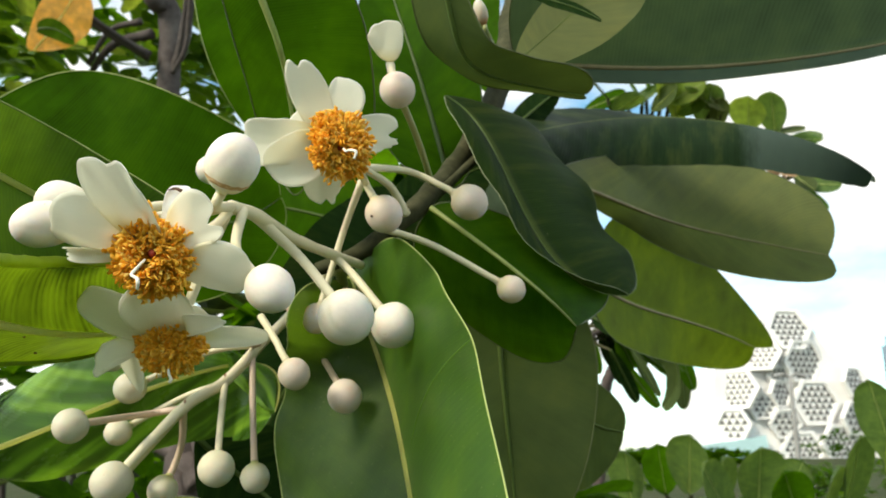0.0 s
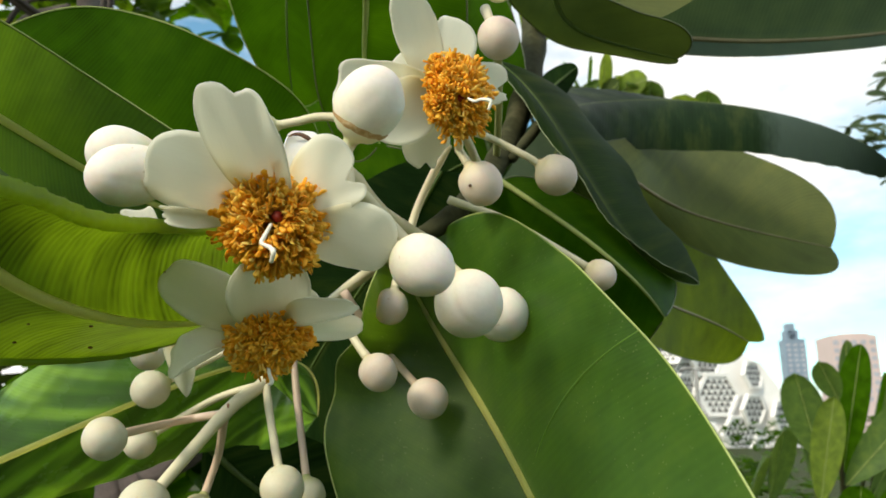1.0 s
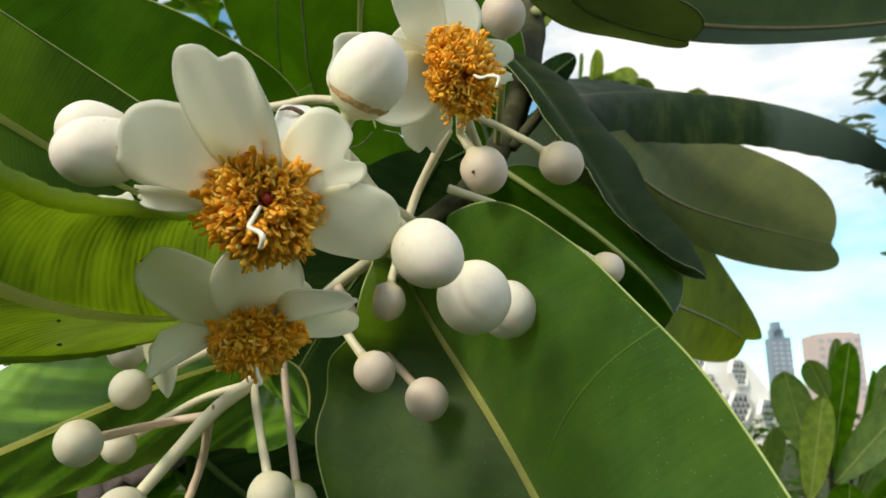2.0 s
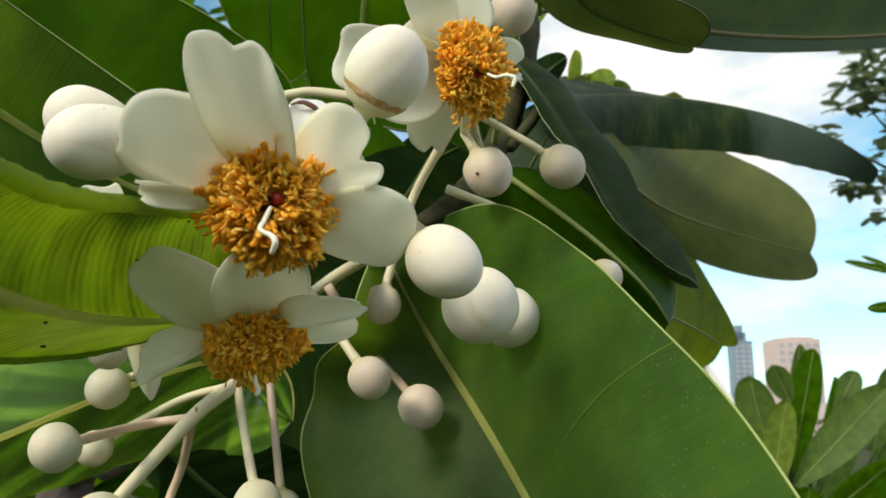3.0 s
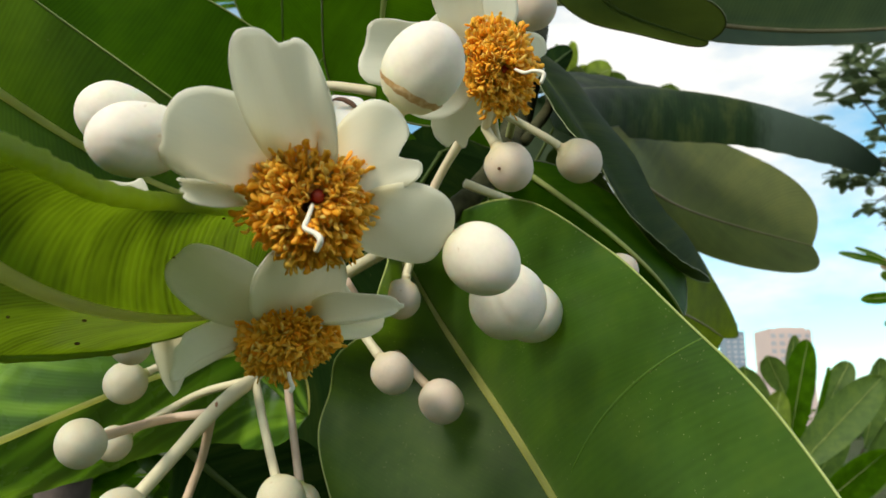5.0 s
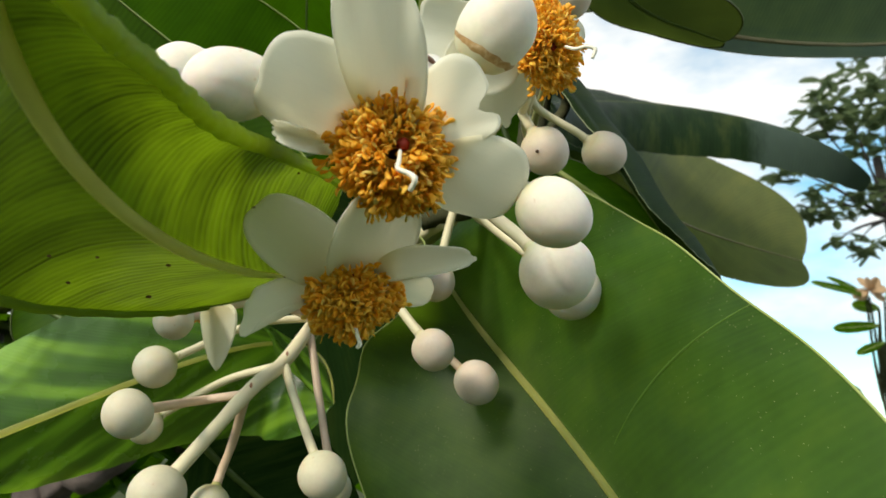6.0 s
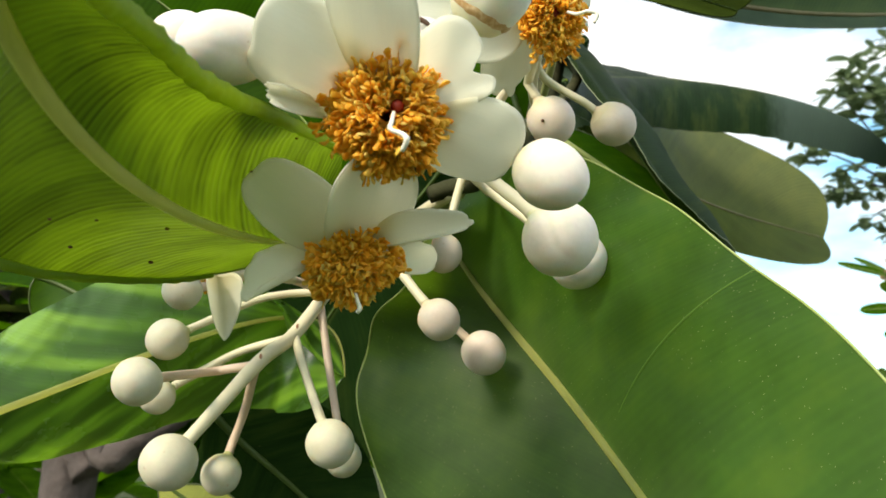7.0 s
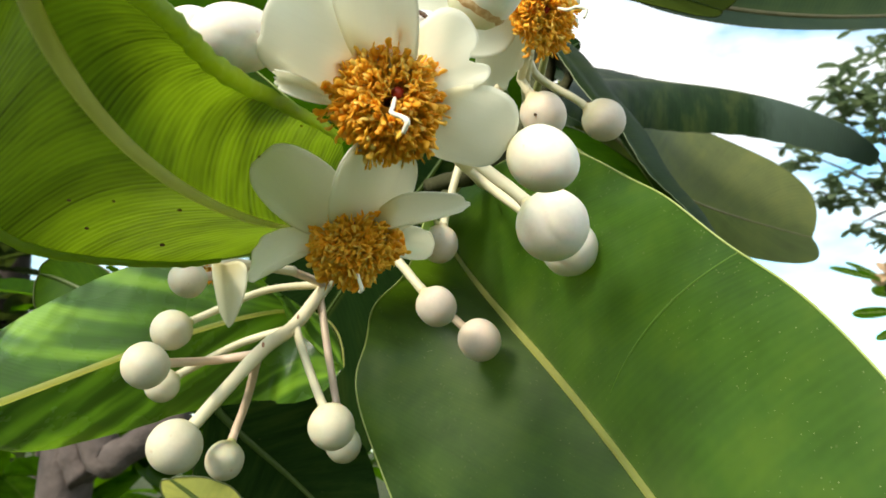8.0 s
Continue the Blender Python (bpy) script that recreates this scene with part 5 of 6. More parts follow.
leafy_shrub("light green shrub tops against the sky", (34.21, 127.52, 34.10), [
    ((33.99, 115.38, 52.17), (33.50, 110.01, 57.40), 2.8, M_LEAF_PALE), ((31.63, 117.49, 53.03), (27.76, 112.76, 57.14), 3.2, M_LEAF), ((32.77, 118.93, 55.11), (32.07, 113.95, 58.83), 2.1, M_LEAF_DEEP),
    ((35.53, 116.09, 52.81), (39.68, 111.12, 54.40), 4.7, M_LEAF_PALE), ((23.00, 119.42, 53.14), (28.56, 114.52, 53.82), 2.7, M_LEAF_DEEP), ((25.84, 115.93, 53.48), (22.54, 111.88, 54.55), 2.1, M_LEAF_DULL),
    ((44.28, 116.40, 51.97), (38.67, 112.54, 53.26), 4.5, M_LEAF_OLIVE), ((30.05, 119.58, 53.64), (33.79, 114.87, 54.36), 4.5, M_LEAF_SHRUB), ((26.78, 117.36, 51.45), (30.24, 112.65, 52.30), 4.3, M_LEAF_SHRUB),
    ((36.60, 118.21, 52.15), (41.48, 113.30, 53.18), 4.5, M_LEAF_SHRUB), ((32.75, 115.73, 51.29), (35.56, 110.82, 53.22), 3.3, M_LEAF_DULL), ((42.18, 116.70, 51.67), (37.43, 112.48, 54.08), 3.4, M_LEAF_SHRUB),
    ((48.61, 118.55, 49.26), (47.46, 114.39, 53.47), 5.8, M_LEAF_PALE), ((52.84, 118.65, 48.85), (50.93, 114.23, 54.12), 4.9, M_LEAF_SHRUB), ((54.96, 118.89, 47.87), (59.04, 116.08, 46.74), 3.4, M_LEAF),
    ((52.42, 118.65, 48.85), (56.31, 115.72, 48.18), 2.4, M_LEAF_DULL), ((56.24, 120.61, 41.05), (61.94, 117.75, 40.08), 3.4, M_LEAF_SHRUB), ((56.66, 120.71, 40.64), (59.62, 118.76, 36.07), 3.2, M_LEAF),
    ((55.81, 120.30, 42.28), (57.80, 117.96, 39.28), 2.8, M_LEAF_DULL), ((41.41, 118.34, 50.08), (41.25, 113.93, 55.32), 5.2, M_LEAF_SHRUB), ((37.17, 118.34, 50.08), (35.88, 113.84, 55.71), 6.0, M_LEAF_PALE),
    ((43.53, 118.44, 49.67), (43.07, 114.54, 52.91), 3.2, M_LEAF_OLIVE)], 33, stem_line=((30.49, 131.62, 17.81), (25.83, 138.45, -9.35)), flower=((52.43, 117.36, 41.68), 2.6))
leafy_shrub("shrub shoot with narrow leaves and a faded flower", (136.98, 168.82, -1.07), [
    ((121.63, 155.05, 34.94), (107.45, 153.76, 37.88), 1.9, M_LEAF_DEEP), ((121.60, 155.93, 35.63), (113.34, 156.39, 39.74), 1.7, M_LEAF_DEEP), ((124.09, 156.14, 28.94), (112.78, 156.39, 27.90), 2.4, M_LEAF_DEEP),
    ((125.46, 156.81, 25.34), (118.30, 156.72, 22.68), 2.0, M_LEAF_DEEP), ((126.14, 157.84, 33.11), (119.91, 158.73, 34.09), 2.6, M_LEAF), ((127.27, 157.01, 35.55), (134.37, 153.83, 42.86), 3.0, M_LEAF)], 34, flower=((120.84, 153.83, 36.17), 3.6))
leafy_shrub("dark green leaf tuft hanging in shade", (11.96, 57.61, 8.70), [
    ((12.74, 59.46, 8.47), (15.68, 60.70, 6.50), 1.3, M_LEAF_DEEP), ((13.18, 60.33, 9.24), (17.64, 62.05, 7.87), 1.0, M_LEAF_DARK), ((13.53, 60.26, 8.15), (16.00, 62.48, 4.52), 1.1, M_LEAF_DULL),
    ((13.37, 55.91, 7.96), (17.11, 56.44, 5.45), 0.9, M_LEAF_DEEP), ((15.98, 61.11, 9.80), (19.83, 62.35, 6.68), 1.1, M_LEAF_DARK), ((17.87, 60.80, 9.97), (18.43, 61.36, 3.01), 1.5, M_LEAF_DULL),
    ((16.49, 58.34, 9.15), (18.25, 58.78, 4.25), 1.0, M_LEAF_DEEP), ((12.01, 59.09, 7.99), (13.32, 60.13, 4.76), 1.3, M_LEAF_DARK), ((12.95, 56.01, 7.18), (15.18, 56.02, 3.66), 0.9, M_LEAF_DULL),
    ((14.14, 57.71, 6.99), (17.19, 59.44, 5.20), 0.7, M_LEAF_DEEP), ((11.85, 60.16, 9.21), (12.71, 59.91, 5.99), 1.2, M_LEAF_DARK), ((15.33, 60.29, 9.45), (17.38, 59.42, 8.46), 0.9, M_LEAF_DULL),
    ((13.37, 59.94, 6.42), (15.81, 59.65, 3.00), 0.8, M_LEAF_DEEP), ((11.75, 56.04, 6.79), (14.00, 58.06, 3.32), 1.0, M_LEAF_DARK), ((13.63, 56.70, 9.29), (15.42, 56.24, 7.61), 1.0, M_LEAF_DULL),
    ((11.67, 61.61, 8.77), (12.42, 63.48, 5.91), 1.1, M_LEAF_DEEP), ((11.29, 57.17, 9.37), (14.28, 59.05, 7.57), 1.6, M_LEAF_DARK), ((12.21, 58.76, 9.21), (15.07, 59.60, 8.06), 1.5, M_LEAF_DULL),
    ((12.41, 56.96, 8.11), (13.94, 58.89, 5.89), 1.5, M_LEAF_DEEP), ((13.89, 59.66, 9.35), (16.39, 61.63, 7.25), 1.4, M_LEAF_DARK), ((12.44, 60.76, 9.96), (13.17, 61.00, 6.53), 1.6, M_LEAF_DULL),
    ((14.67, 57.60, 9.44), (16.03, 57.39, 6.15), 1.2, M_LEAF_DEEP), ((10.52, 56.32, 9.23), (12.44, 55.31, 7.88), 1.4, M_LEAF_DARK), ((12.74, 57.19, 9.58), (15.07, 57.75, 8.64), 1.4, M_LEAF_DULL)], 35, stem_line=((9.62, 60.24, 6.45), (7.75, 65.03, -4.39)), slim=0.3, rib=M_RIB_GREEN)


def small_tree(label, foot, crown, size, seed, clusters):
    ob = thing("tree", foot, label, "tree")
    foot, crown = Vector(foot), Vector(crown)
    v, f = tube([foot, foot.lerp(crown, 0.5) + Vector((0.1, 0.1, 0)), crown], [0.16, 0.12, 0.05], sides=10, knobs=0.2)
    part("trunk", v, f, M_BARK, ob)
    for k, (at, r, n) in enumerate(clusters):
        at = Vector(at)
        v, f = tube([foot.lerp(crown, 0.85), foot.lerp(crown, 0.85).lerp(at, 0.6) + Vector((0, 0, 0.05)), at], [0.024, 0.014, 0.005], sides=6)
        part("limb", v, f, M_BARK, ob)
        leaf_mass("crown", "", at, (r, r, r * 0.8), int(n * 0.5), size, M_LEAF_HAZE, seed + k, ob)
    return ob


_c = cm((620.48, 754.56, 326.21))
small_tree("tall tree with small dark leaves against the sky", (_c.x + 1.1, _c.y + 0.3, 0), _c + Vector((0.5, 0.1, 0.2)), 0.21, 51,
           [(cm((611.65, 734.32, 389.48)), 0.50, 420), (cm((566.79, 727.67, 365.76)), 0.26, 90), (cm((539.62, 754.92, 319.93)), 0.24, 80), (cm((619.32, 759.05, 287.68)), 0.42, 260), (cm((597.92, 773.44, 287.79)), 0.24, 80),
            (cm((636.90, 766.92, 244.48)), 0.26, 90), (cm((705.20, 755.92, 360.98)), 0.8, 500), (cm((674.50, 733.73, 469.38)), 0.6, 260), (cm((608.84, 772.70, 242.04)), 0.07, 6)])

# the neighbouring tree at the back, with its trunk, boughs and leaves
back = thing("tree", (cm((-59.32, 157.84, 69.53)).x, cm((-59.32, 157.84, 69.53)).y, 0), "grey-brown tree with leathery leaves behind the branch", "tree")
_t = cm((-59.93, 153.73, 85.85))
v, f = tube([(_t.x + 0.03, _t.y, -0.02), (_t.x + 0.06, _t.y, 0.8), tuple(cm((-58.12, 156.08, 76.52))), tuple(cm((-61.73, 151.39, 95.17))), tuple(cm((-66.12, 144.87, 129.31)))], [0.07, 0.045, 0.024, 0.022, 0.016], sides=12, knobs=0.25, n=40)
part("trunk", v, f, M_BARK, back)
for pts in ([(-61.59, 153.08, 80.23), (-70.41, 148.93, 84.45), (-77.33, 142.77, 88.47)], [(-58.12, 156.37, 75.36), (-55.06, 152.50, 82.53), (-52.34, 146.65, 93.51)], [(-61.73, 153.73, 85.85), (-70.97, 156.14, 84.49), (-76.71, 159.46, 79.51)]):
    v, f = tube([cm(q) for q in pts], [0.012, 0.009, 0.006], sides=8, knobs=0.15)
    part("limb", v, f, M_BARK, back)
_q = cm((-95.62, 176.35, 98.46))
leaf_mass("crown", "", (_q.x - 0.15, _q.y + 0.1, _q.z + 0.05), (0.75, 0.3, 0.45), 1000, 0.10, M_LEAF, 61, back)
leaf_mass("crown", "", (_q.x - 0.10, _q.y - 0.15, _q.z + 0.0), (0.45, 0.15, 0.28), 80, 0.12, M_LEAF_PALE, 63, back)
leaf_mass("crown", "", (_q.x + 0.05, _q.y + 0.5, _q.z + 0.1), (1.0, 0.2, 0.6), 330, 0.13, M_LEAF_DEEP, 64, back)
for pts in ([(-71.65, 133.90, 82.73), (-66.31, 142.67, 80.65), (-61.95, 153.03, 80.46)], [(-76.44, 157.18, 80.36), (-71.58, 155.40, 87.44), (-64.13, 153.09, 88.41)], [(-56.84, 153.95, 76.77), (-53.23, 150.69, 81.55), (-51.44, 146.04, 91.81)]):
    v, f = tube([cm(q) for q in pts], [0.005, 0.006, 0.008], sides=8, knobs=0.15)
    part("limb", v, f, M_BARK, back)
leaf("yellow-orange dying leaf on the tree behind", [(-76.74, 136.44, 72.65), (-74.09, 135.66, 75.74), (-70.91, 134.62, 79.85), (-68.26, 133.33, 85.00)],
     [(-77.80, 135.66, 75.74), (-73.56, 133.33, 85.00)], [(-69.31, 136.17, 73.68), (-65.60, 134.88, 78.83)], M_LEAF_ORANGE, nu=20, seed=62, group="leaves of the trees behind", rib=0.2, margin=0.0)
leaf("dark green leaf on the tree behind", [(-74.07, 131.84, 74.52), (-72.11, 131.79, 74.72), (-70.05, 131.91, 74.22), (-67.26, 132.34, 72.52)],
     [(-73.14, 131.39, 76.32), (-69.53, 131.54, 75.72)], [(-73.14, 132.09, 73.52), (-69.32, 132.44, 72.12)], M_LEAF_DEEP, nu=20, seed=64, group="leaves of the trees behind", rib=0.2, margin=0.0)

# undergrowth and a dark trunk below and behind the branch
def bush(label, centre, radii, count, length, material, seed, stems=5):
    """A leafy bush on thin stems that rise from the ground."""
    rng = random.Random(seed)
    c = Vector(centre)
    ob = thing("bush", (c.x, c.y, 0), label, "bush")
    for k in range(stems):
        top = c + Vector((rng.uniform(-0.6, 0.6) * radii[0], rng.uniform(-0.6, 0.6) * radii[1], rng.uniform(-0.5, 0.4) * radii[2]))
        low = Vector((c.x + rng.uniform(-0.08, 0.08), c.y + rng.uniform(-0.05, 0.05), -0.02))
        v, f = tube([low, low.lerp(top, 0.5) + Vector((rng.uniform(-0.03, 0.03), 0.02, 0)), top], [0.012, 0.009, 0.004], sides=7, knobs=0.2)
        part("stem", v, f, M_BARK_DARK, ob)
    leaf_mass("foliage", "", c, radii, count, length, material, seed, ob)
    return ob


bush("dark green leafy bush in shade", cm((-9.73, 80.59, 11.35)), (0.15, 0.12, 0.20), 150, 0.10, M_LEAF_DEEP, 73)
bush("dark green leafy bush in shade", cm((-31.42, 108.44, -0.82)), (0.40, 0.30, 0.28), 300, 0.11, M_LEAF_DEEP, 71)
bush("dark green leafy bush in shade", cm((4.89, 95.02, -8.85)), (0.16, 0.15, 0.10), 70, 0.09, M_LEAF_DEEP, 72)
bush("dark green leafy bush in shade", cm((-52.13, 142.54, 24.12)), (0.26, 0.12, 0.22), 170, 0.11, M_LEAF_DULL, 74)
bush("dark green leafy bush in shade", cm((-66.46, 140.72, 15.22)), (0.26, 0.12, 0.20), 200, 0.11, M_LEAF_DULL, 75)
trunk_low = thing("tree", cm((-22.99, 77.58, -29.58)), "dark purplish brown tree trunk in shade", "tree")
v, f = tube([(cm((-24.72, 73.69, -5.04)).x, cm((-24.72, 73.69, -5.04)).y, 0), cm((-22.56, 73.29, -5.04)), cm((-18.81, 69.63, -1.62)), cm((-13.13, 67.64, 2.08))], [0.036, 0.021, 0.013, 0.008], sides=12, knobs=0.3, n=40)
part("trunk", v, f, M_BARK_DARK, trunk_low)
v, f = tube([cm((-20.68, 71.35, -2.88)), cm((-22.77, 72.13, -0.37)), cm((-27.40, 74.74, 0.97))], [0.014, 0.010, 0.006], sides=8, knobs=0.2)
part("limb", v, f, M_BARK_DARK, trunk_low)


# ---- distance: buildings, lamp, trees ----
M_WHITE_PANEL = plain_material("white_cladding", (0.84, 0.82, 0.80), 0.5, 0.05, 0.6, 0.05, 0.01)
M_HOLE = plain_material("dark_opening", (0.13, 0.125, 0.12), 0.6, 0.3, 0.8)
M_GLASS_PALE = plain_material("pale_glass", (0.42, 0.60, 0.62), 0.15, 0.1, 0.3)
M_TOWER = plain_material("tower_glass", (0.20, 0.26, 0.34), 0.4, 0.12, 0.05)
M_PINK = plain_material("pink_wall", (0.60, 0.47, 0.45), 0.7, 0.06, 0.05)
M_WINDOW = plain_material("far_window", (0.38, 0.38, 0.44), 0.3, 0.2, 0.05)
M_LAMP = plain_material("lamp_metal", (0.28, 0.27, 0.26), 0.5, 0.1, 3.0)


def prism(outline, y0, y1):
    """A closed block: outline of (x, z) pairs, from y0 to y1."""
    n = len(outline)
    verts = [(x, y0, z) for x, z in outline] + [(x, y1, z) for x, z in outline]
    faces = [tuple(range(n)), tuple(range(2 * n - 1, n - 1, -1))]
    faces += [(i, i + n, (i + 1) % n + n, (i + 1) % n) for i in range(n)]
    return verts, faces


def honeycomb_hall():
    """A white faceted hall clad in hexagons pierced by triangles."""
    c = cm((6593.65, 15213.52, 996.20))
    k = 0.1061
    at = lambda x, y: (c.x + ((x - 1405) * 1.16 - 8) * k, c.z - (146 + (y - 846) * 1.08) * k)  # noqa: E731
    hall = thing("hall", (c.x, c.y, 0), "white faceted hall clad in pierced hexagons", "building")
    outline = [(1226, 880), (1240, 792), (1292, 735), (1300, 668), (1345, 640), (1368, 590), (1402, 562), (1448, 580), (1482, 640), (1530, 668), (1575, 740), (1590, 880)]
    o = [at(x, y) for x, y in outline]
    o[0], o[-1] = (o[0][0], 0.0), (o[-1][0], 0.0)
    v, f = prism(list(reversed(o)), c.y + 2.0, c.y + 22.0)
    part("wall", v, f, M_WHITE_PANEL, hall, smooth=False)
    v, f = prism([at(1372, 846), at(1272, 846), at(1268, 790), at(1360, 775)], c.y - 1.0, c.y + 1.9)
    part("entrance_glass", v, f, M_GLASS_PALE, hall, "pale blue-green glass", smooth=False)
    for hx, hy, r, yaw, tip in ((1419, 600, 33, 0.15, -0.2), (1437, 655, 33, 0.3, 0.1), (1449, 722, 34, 0.1, 0.0), (1327, 700, 30, -0.7, -0.1), (1367, 640, 28, -0.5, -0.2), (1396, 708, 21, 0.5, 0.0),
                                (1364, 728, 20, -0.2, 0.1), (1512, 688, 22, 0.5, -0.1), (1505, 748, 24, 0.4, 0.1), (1316, 758, 24, -0.6, 0.0), (1397, 757, 22, 0.0, 0.2), (1478, 790, 30, 0.2, 0.1),
                                (1552, 760, 24, 0.6, 0.0), (1420, 800, 30, 0.0, 0.0), (1395, 680, 16, 0.2, 0.3)):
        x, z = at(hx, hy)
        m = Matrix.Translation((x, c.y + 0.8 - 0.3 * (hx % 3), z)) @ Matrix.Rotation(yaw, 4, "Z") @ Matrix.Rotation(tip, 4, "X")
        rr = r * k * 1.27
        ring = [(math.cos(a * math.pi / 3), math.sin(a * math.pi / 3)) for a in range(6)]
        vs, fs = [], []
        for s, y in ((1.08, 0.9), (1.06, 0.0), (0.90, 0.0), (0.86, 0.35)):
            vs += [m @ Vector((px * rr * s, y, pz * rr * s)) for px, pz in ring]
        for i in range(3):
            for a in range(6):
                fs.append((i * 6 + a, i * 6 + (a + 1) % 6, i * 6 + 6 + (a + 1) % 6, i * 6 + 6 + a))
        fs.append(tuple(range(18, 24)))
        panel = part("hexagon_panel", vs, fs, M_WHITE_PANEL, hall, smooth=False)
        vs, fs = [], []
        n = 3 if r > 26 else 2
        step = 0.84 / n
        for i in range(-n, n):
            for j in range(-2 * n, 2 * n):
                p = Vector((step * (j + 0.5 * i), 0, step * 0.866 * i))
                pts = [p, p + Vector((step, 0, 0)), p + Vector((step * 0.5, 0, step * 0.866))]
                mid = (pts[0] + pts[1] + pts[2]) / 3
                if max(abs(mid.z), abs(mid.x * 0.866 + mid.z * 0.5), abs(mid.x * 0.866 - mid.z * 0.5)) > 0.84 * 0.80:
                    continue
                o = len(vs)
                for y in (0.30, 0.18):
                    vs += [m @ (Vector((t.x * rr, y, t.z * rr))) for t in (mid.lerp(t, 0.86) for t in pts)]
                fs += [(o + 3, o + 4, o + 5), (o, o + 1, o + 4, o + 3), (o + 1, o + 2, o + 5, o + 4), (o + 2, o, o + 3, o + 5)]
        part("opening_lattice", vs, fs, M_HOLE, panel, smooth=False)["kind"] = "stuff"


honeycomb_hall()


def low_pavilion():
    """A long low building with a slatted grey roof edge beside the hall."""
    a, b = cm((4097.10, 16277.04, 51.63)), cm((5169.49, 16260.14, 117.00))
    w = b.x - a.x
    ob = thing("pavilion", ((a.x + b.x) / 2, a.y, 0), "long low grey pavilion beside the white hall", "building")
    v, f = prism([(a.x, 0.0), (b.x, 0.0), (b.x, b.z - 0.6), (a.x, a.z - 0.6)], a.y + 0.6, a.y + 9.0)
    part("wall", v, f, M_WHITE_PANEL, ob, smooth=False)
    v, f = prism([(a.x - 0.4, a.z - 1.0), (b.x + 0.4, b.z - 1.0), (b.x + 0.4, b.z), (a.x - 0.4, a.z)], a.y + 0.3, a.y + 10.0)
    part("roof", v, f, M_ROOF_GREY, ob, smooth=False)
    for k in range(16):
        x = a.x + w * (k + 0.2) / 16
        z = a.z + (b.z - a.z) * (k + 0.5) / 16
        v, f = prism([(x, z - 1.25), (x + w * 0.032, z - 1.25), (x + w * 0.032, z - 0.1), (x, z - 0.1)], a.y - 0.1, a.y + 0.29)
        part("slat", v, f, M_LAMP, ob, smooth=False)


M_ROOF_GREY = plain_material("roof_grey", (0.42, 0.41, 0.40), 0.6, 0.1, 0.5)
low_pavilion()


def far_tower(label, left, right, top, t_depth, material, rows, cols, crown, name):
    """A distant block with a grid of windows. left, right: its upper corners; plan centimetres."""
    a, b = cm(left), cm(right)
    w = (b - a).length
    ob = thing(name, ((a.x + b.x) / 2, (a.y + b.y) / 2, 0), label, "building")
    m = Matrix.Translation((a.x, a.y, 0)) @ Matrix.Rotation(math.atan2(b.y - a.y, b.x - a.x), 4, "Z")
    h = top
    def block(x0, x1, y0, y1, z0, z1):
        v, f = prism([(x0, z0), (x1, z0), (x1, z1), (x0, z1)], y0, y1)
        return [m @ Vector(q) for q in v], f
    v, f = block(0, w, 0, w * 0.8, 0, h)
    part("wall", v, f, material, ob, smooth=False)
    for x0, x1, up in crown:
        v, f = block(w * x0, w * x1, w * 0.1, w * 0.6, h, h + w * up)
        part("crown", v, f, material, ob, smooth=False)
    for i in range(rows):
        for j in range(cols):
            z = h * (0.35 + 0.62 * (i + 0.2) / rows)
            v, f = block(w * (j + 0.22) / cols, w * (j + 0.78) / cols, -w * 0.008, w * 0.01, z, z + h * 0.62 / rows * 0.55)
            part("window", v, f, M_WINDOW, ob, smooth=False)
    return ob


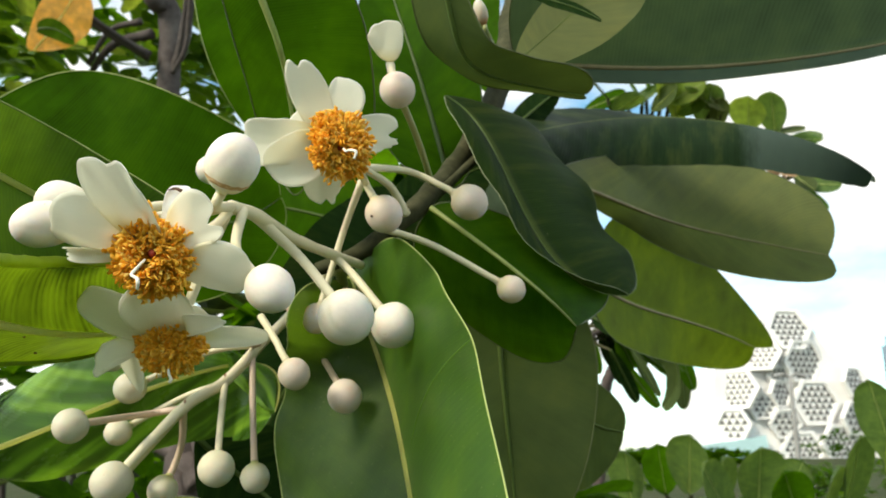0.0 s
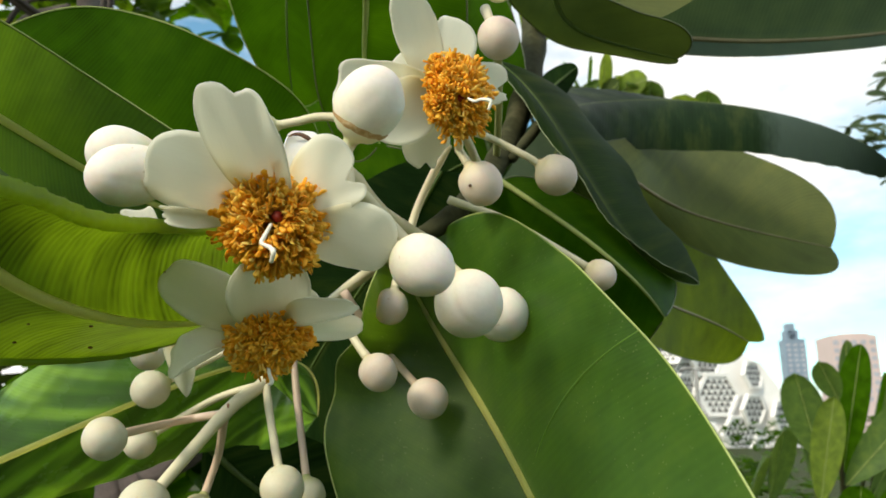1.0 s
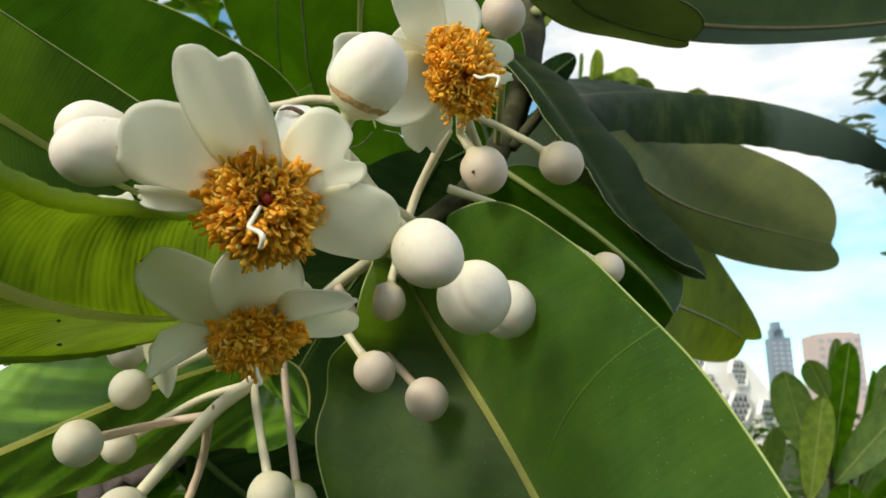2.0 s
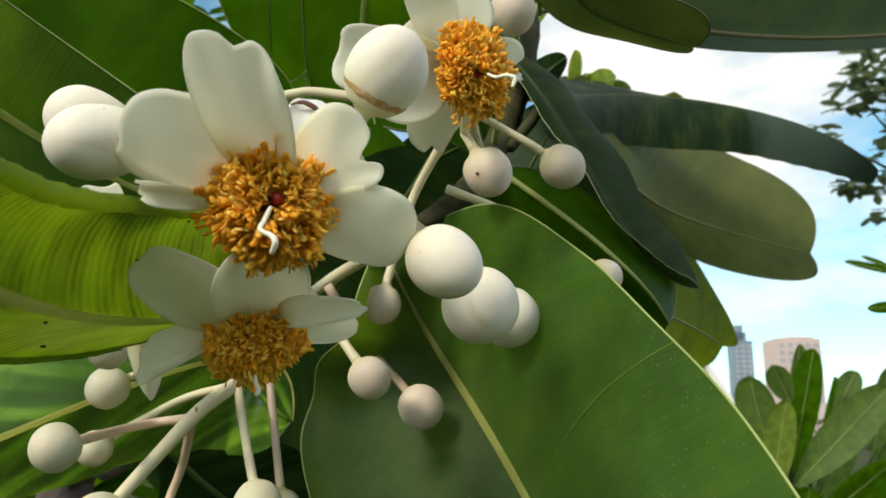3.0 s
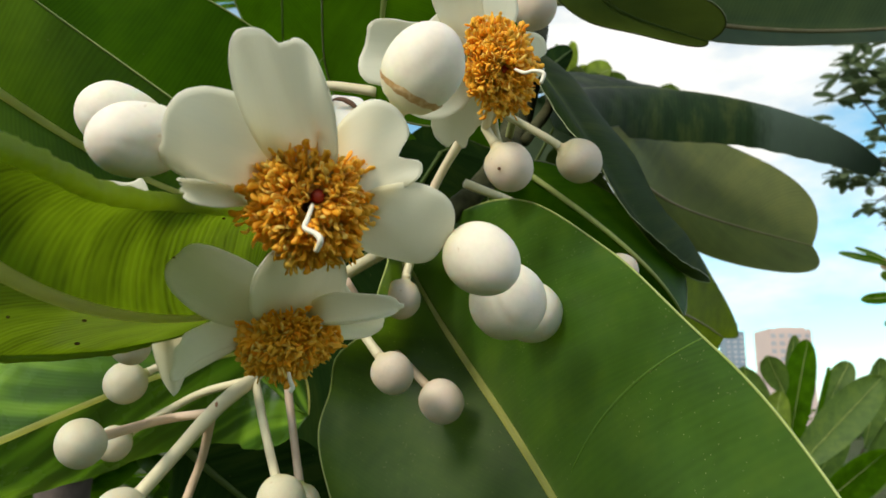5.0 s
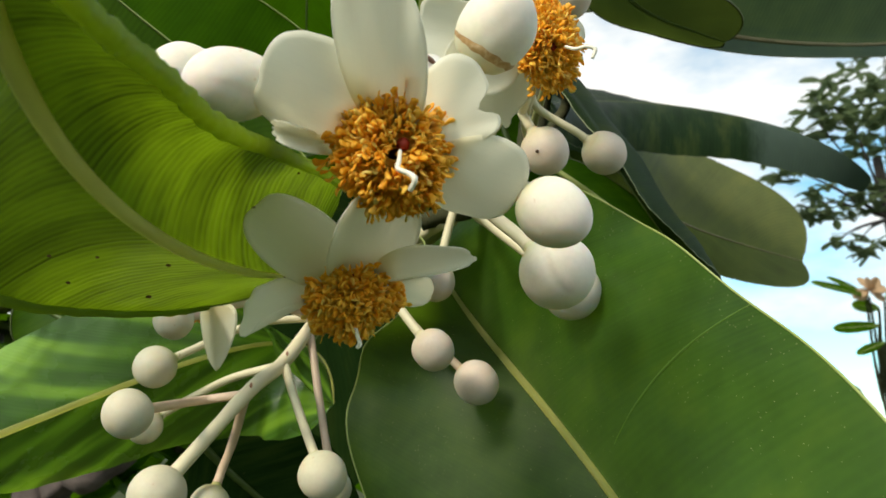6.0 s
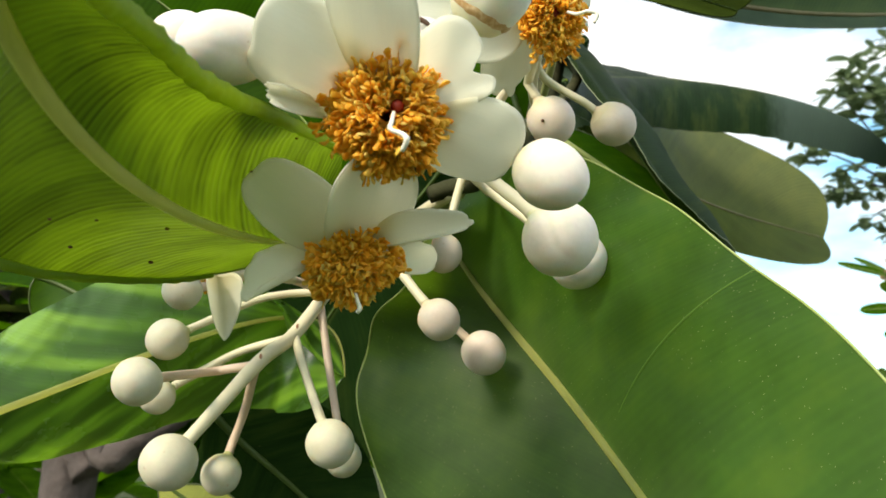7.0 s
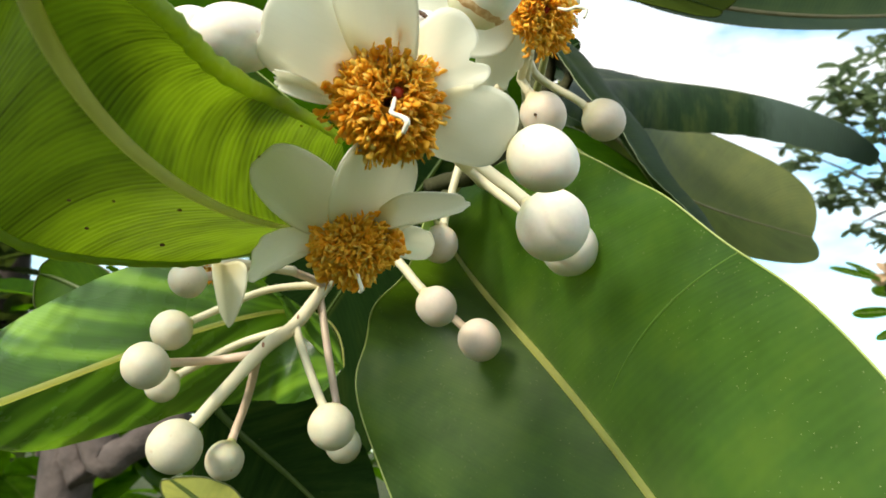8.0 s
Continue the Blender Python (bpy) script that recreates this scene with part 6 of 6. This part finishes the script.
far_tower("slim blue-grey glass tower on the skyline", (47032.69, 84248.35, 10638.73), (49238.61, 83942.01, 10624.83), cm((47784.11, 84099.67, 10819.74)).z, 0, M_TOWER, 12, 3, ((0.12, 0.75, 0.45), (0.25, 0.6, 0.8)), "tower")
far_tower("pinkish apartment block on the skyline", (34664.55, 55628.22, 7402.00), (37941.92, 55173.09, 7381.35), cm((36260.13, 55396.79, 7433.22)).z, 0, M_PINK, 8, 5, ((0.3, 0.9, 0.05),), "apartment_block")

# street lamp with two arms
lamp_at = cm((1130.00, 2622.67, 229.72))
lamp = thing("street_lamp", (lamp_at.x, lamp_at.y, 0), "grey street lamp with two short arms", "street lamp")
v, f = tube([(lamp_at.x, lamp_at.y, 0), (lamp_at.x, lamp_at.y, 1.5), tuple(lamp_at)], [0.11, 0.09, 0.06], sides=10, n=12)
part("pole", v, f, M_LAMP, lamp)
for s in (-1, 1):
    v, f = tube([tuple(lamp_at), tuple(lamp_at + Vector((0.22 * s, 0, 0.09))), tuple(lamp_at + Vector((0.52 * s, 0, 0.02)))], [0.04, 0.05, 0.07], sides=8)
    part("arm", v, f, M_LAMP, lamp)

for k, (place, size, n, ln) in enumerate(((cm((1393.11, 3118.18, -101.06)), (2.2, 1.0, 0.55), 900, 0.3), (cm((347.95, 943.87, -63.67)), (0.55, 0.5, 0.42), 200, 0.16), (cm((731.70, 1672.41, -91.21)), (1.3, 0.8, 0.62), 260, 0.22),
                                        (cm((627.48, 1149.72, -62.66)), (0.9, 0.6, 0.60), 220, 0.18), (cm((209.86, 1048.84, -70.80)), (0.8, 0.6, 0.5), 200, 0.18), (cm((897.81, 1354.19, -56.17)), (1.4, 0.8, 0.8), 260, 0.2))):
    leaf_mass("shrub", "low green shrub in the planting beyond", place, size, n, ln, M_LEAF if k != 2 else M_LEAF_DEEP, 90 + k, category="shrub")
for k, (place, size, n) in enumerate(((cm((2333.84, 9271.72, -135.0)), (16.0, 3.0, 1.6), 5000), (cm((7129.97, 11326.05, 52.52)), (22.0, 4.0, 3.0), 1800), (cm((-529.66, 9254.62, 102.46)), (30.0, 4.0, 4.0), 1800))):
    leaf_mass("far_trees", "distant row of dark green trees", place, size, n, 1.1, M_LEAF_DEEP, 190 + k, category="trees")
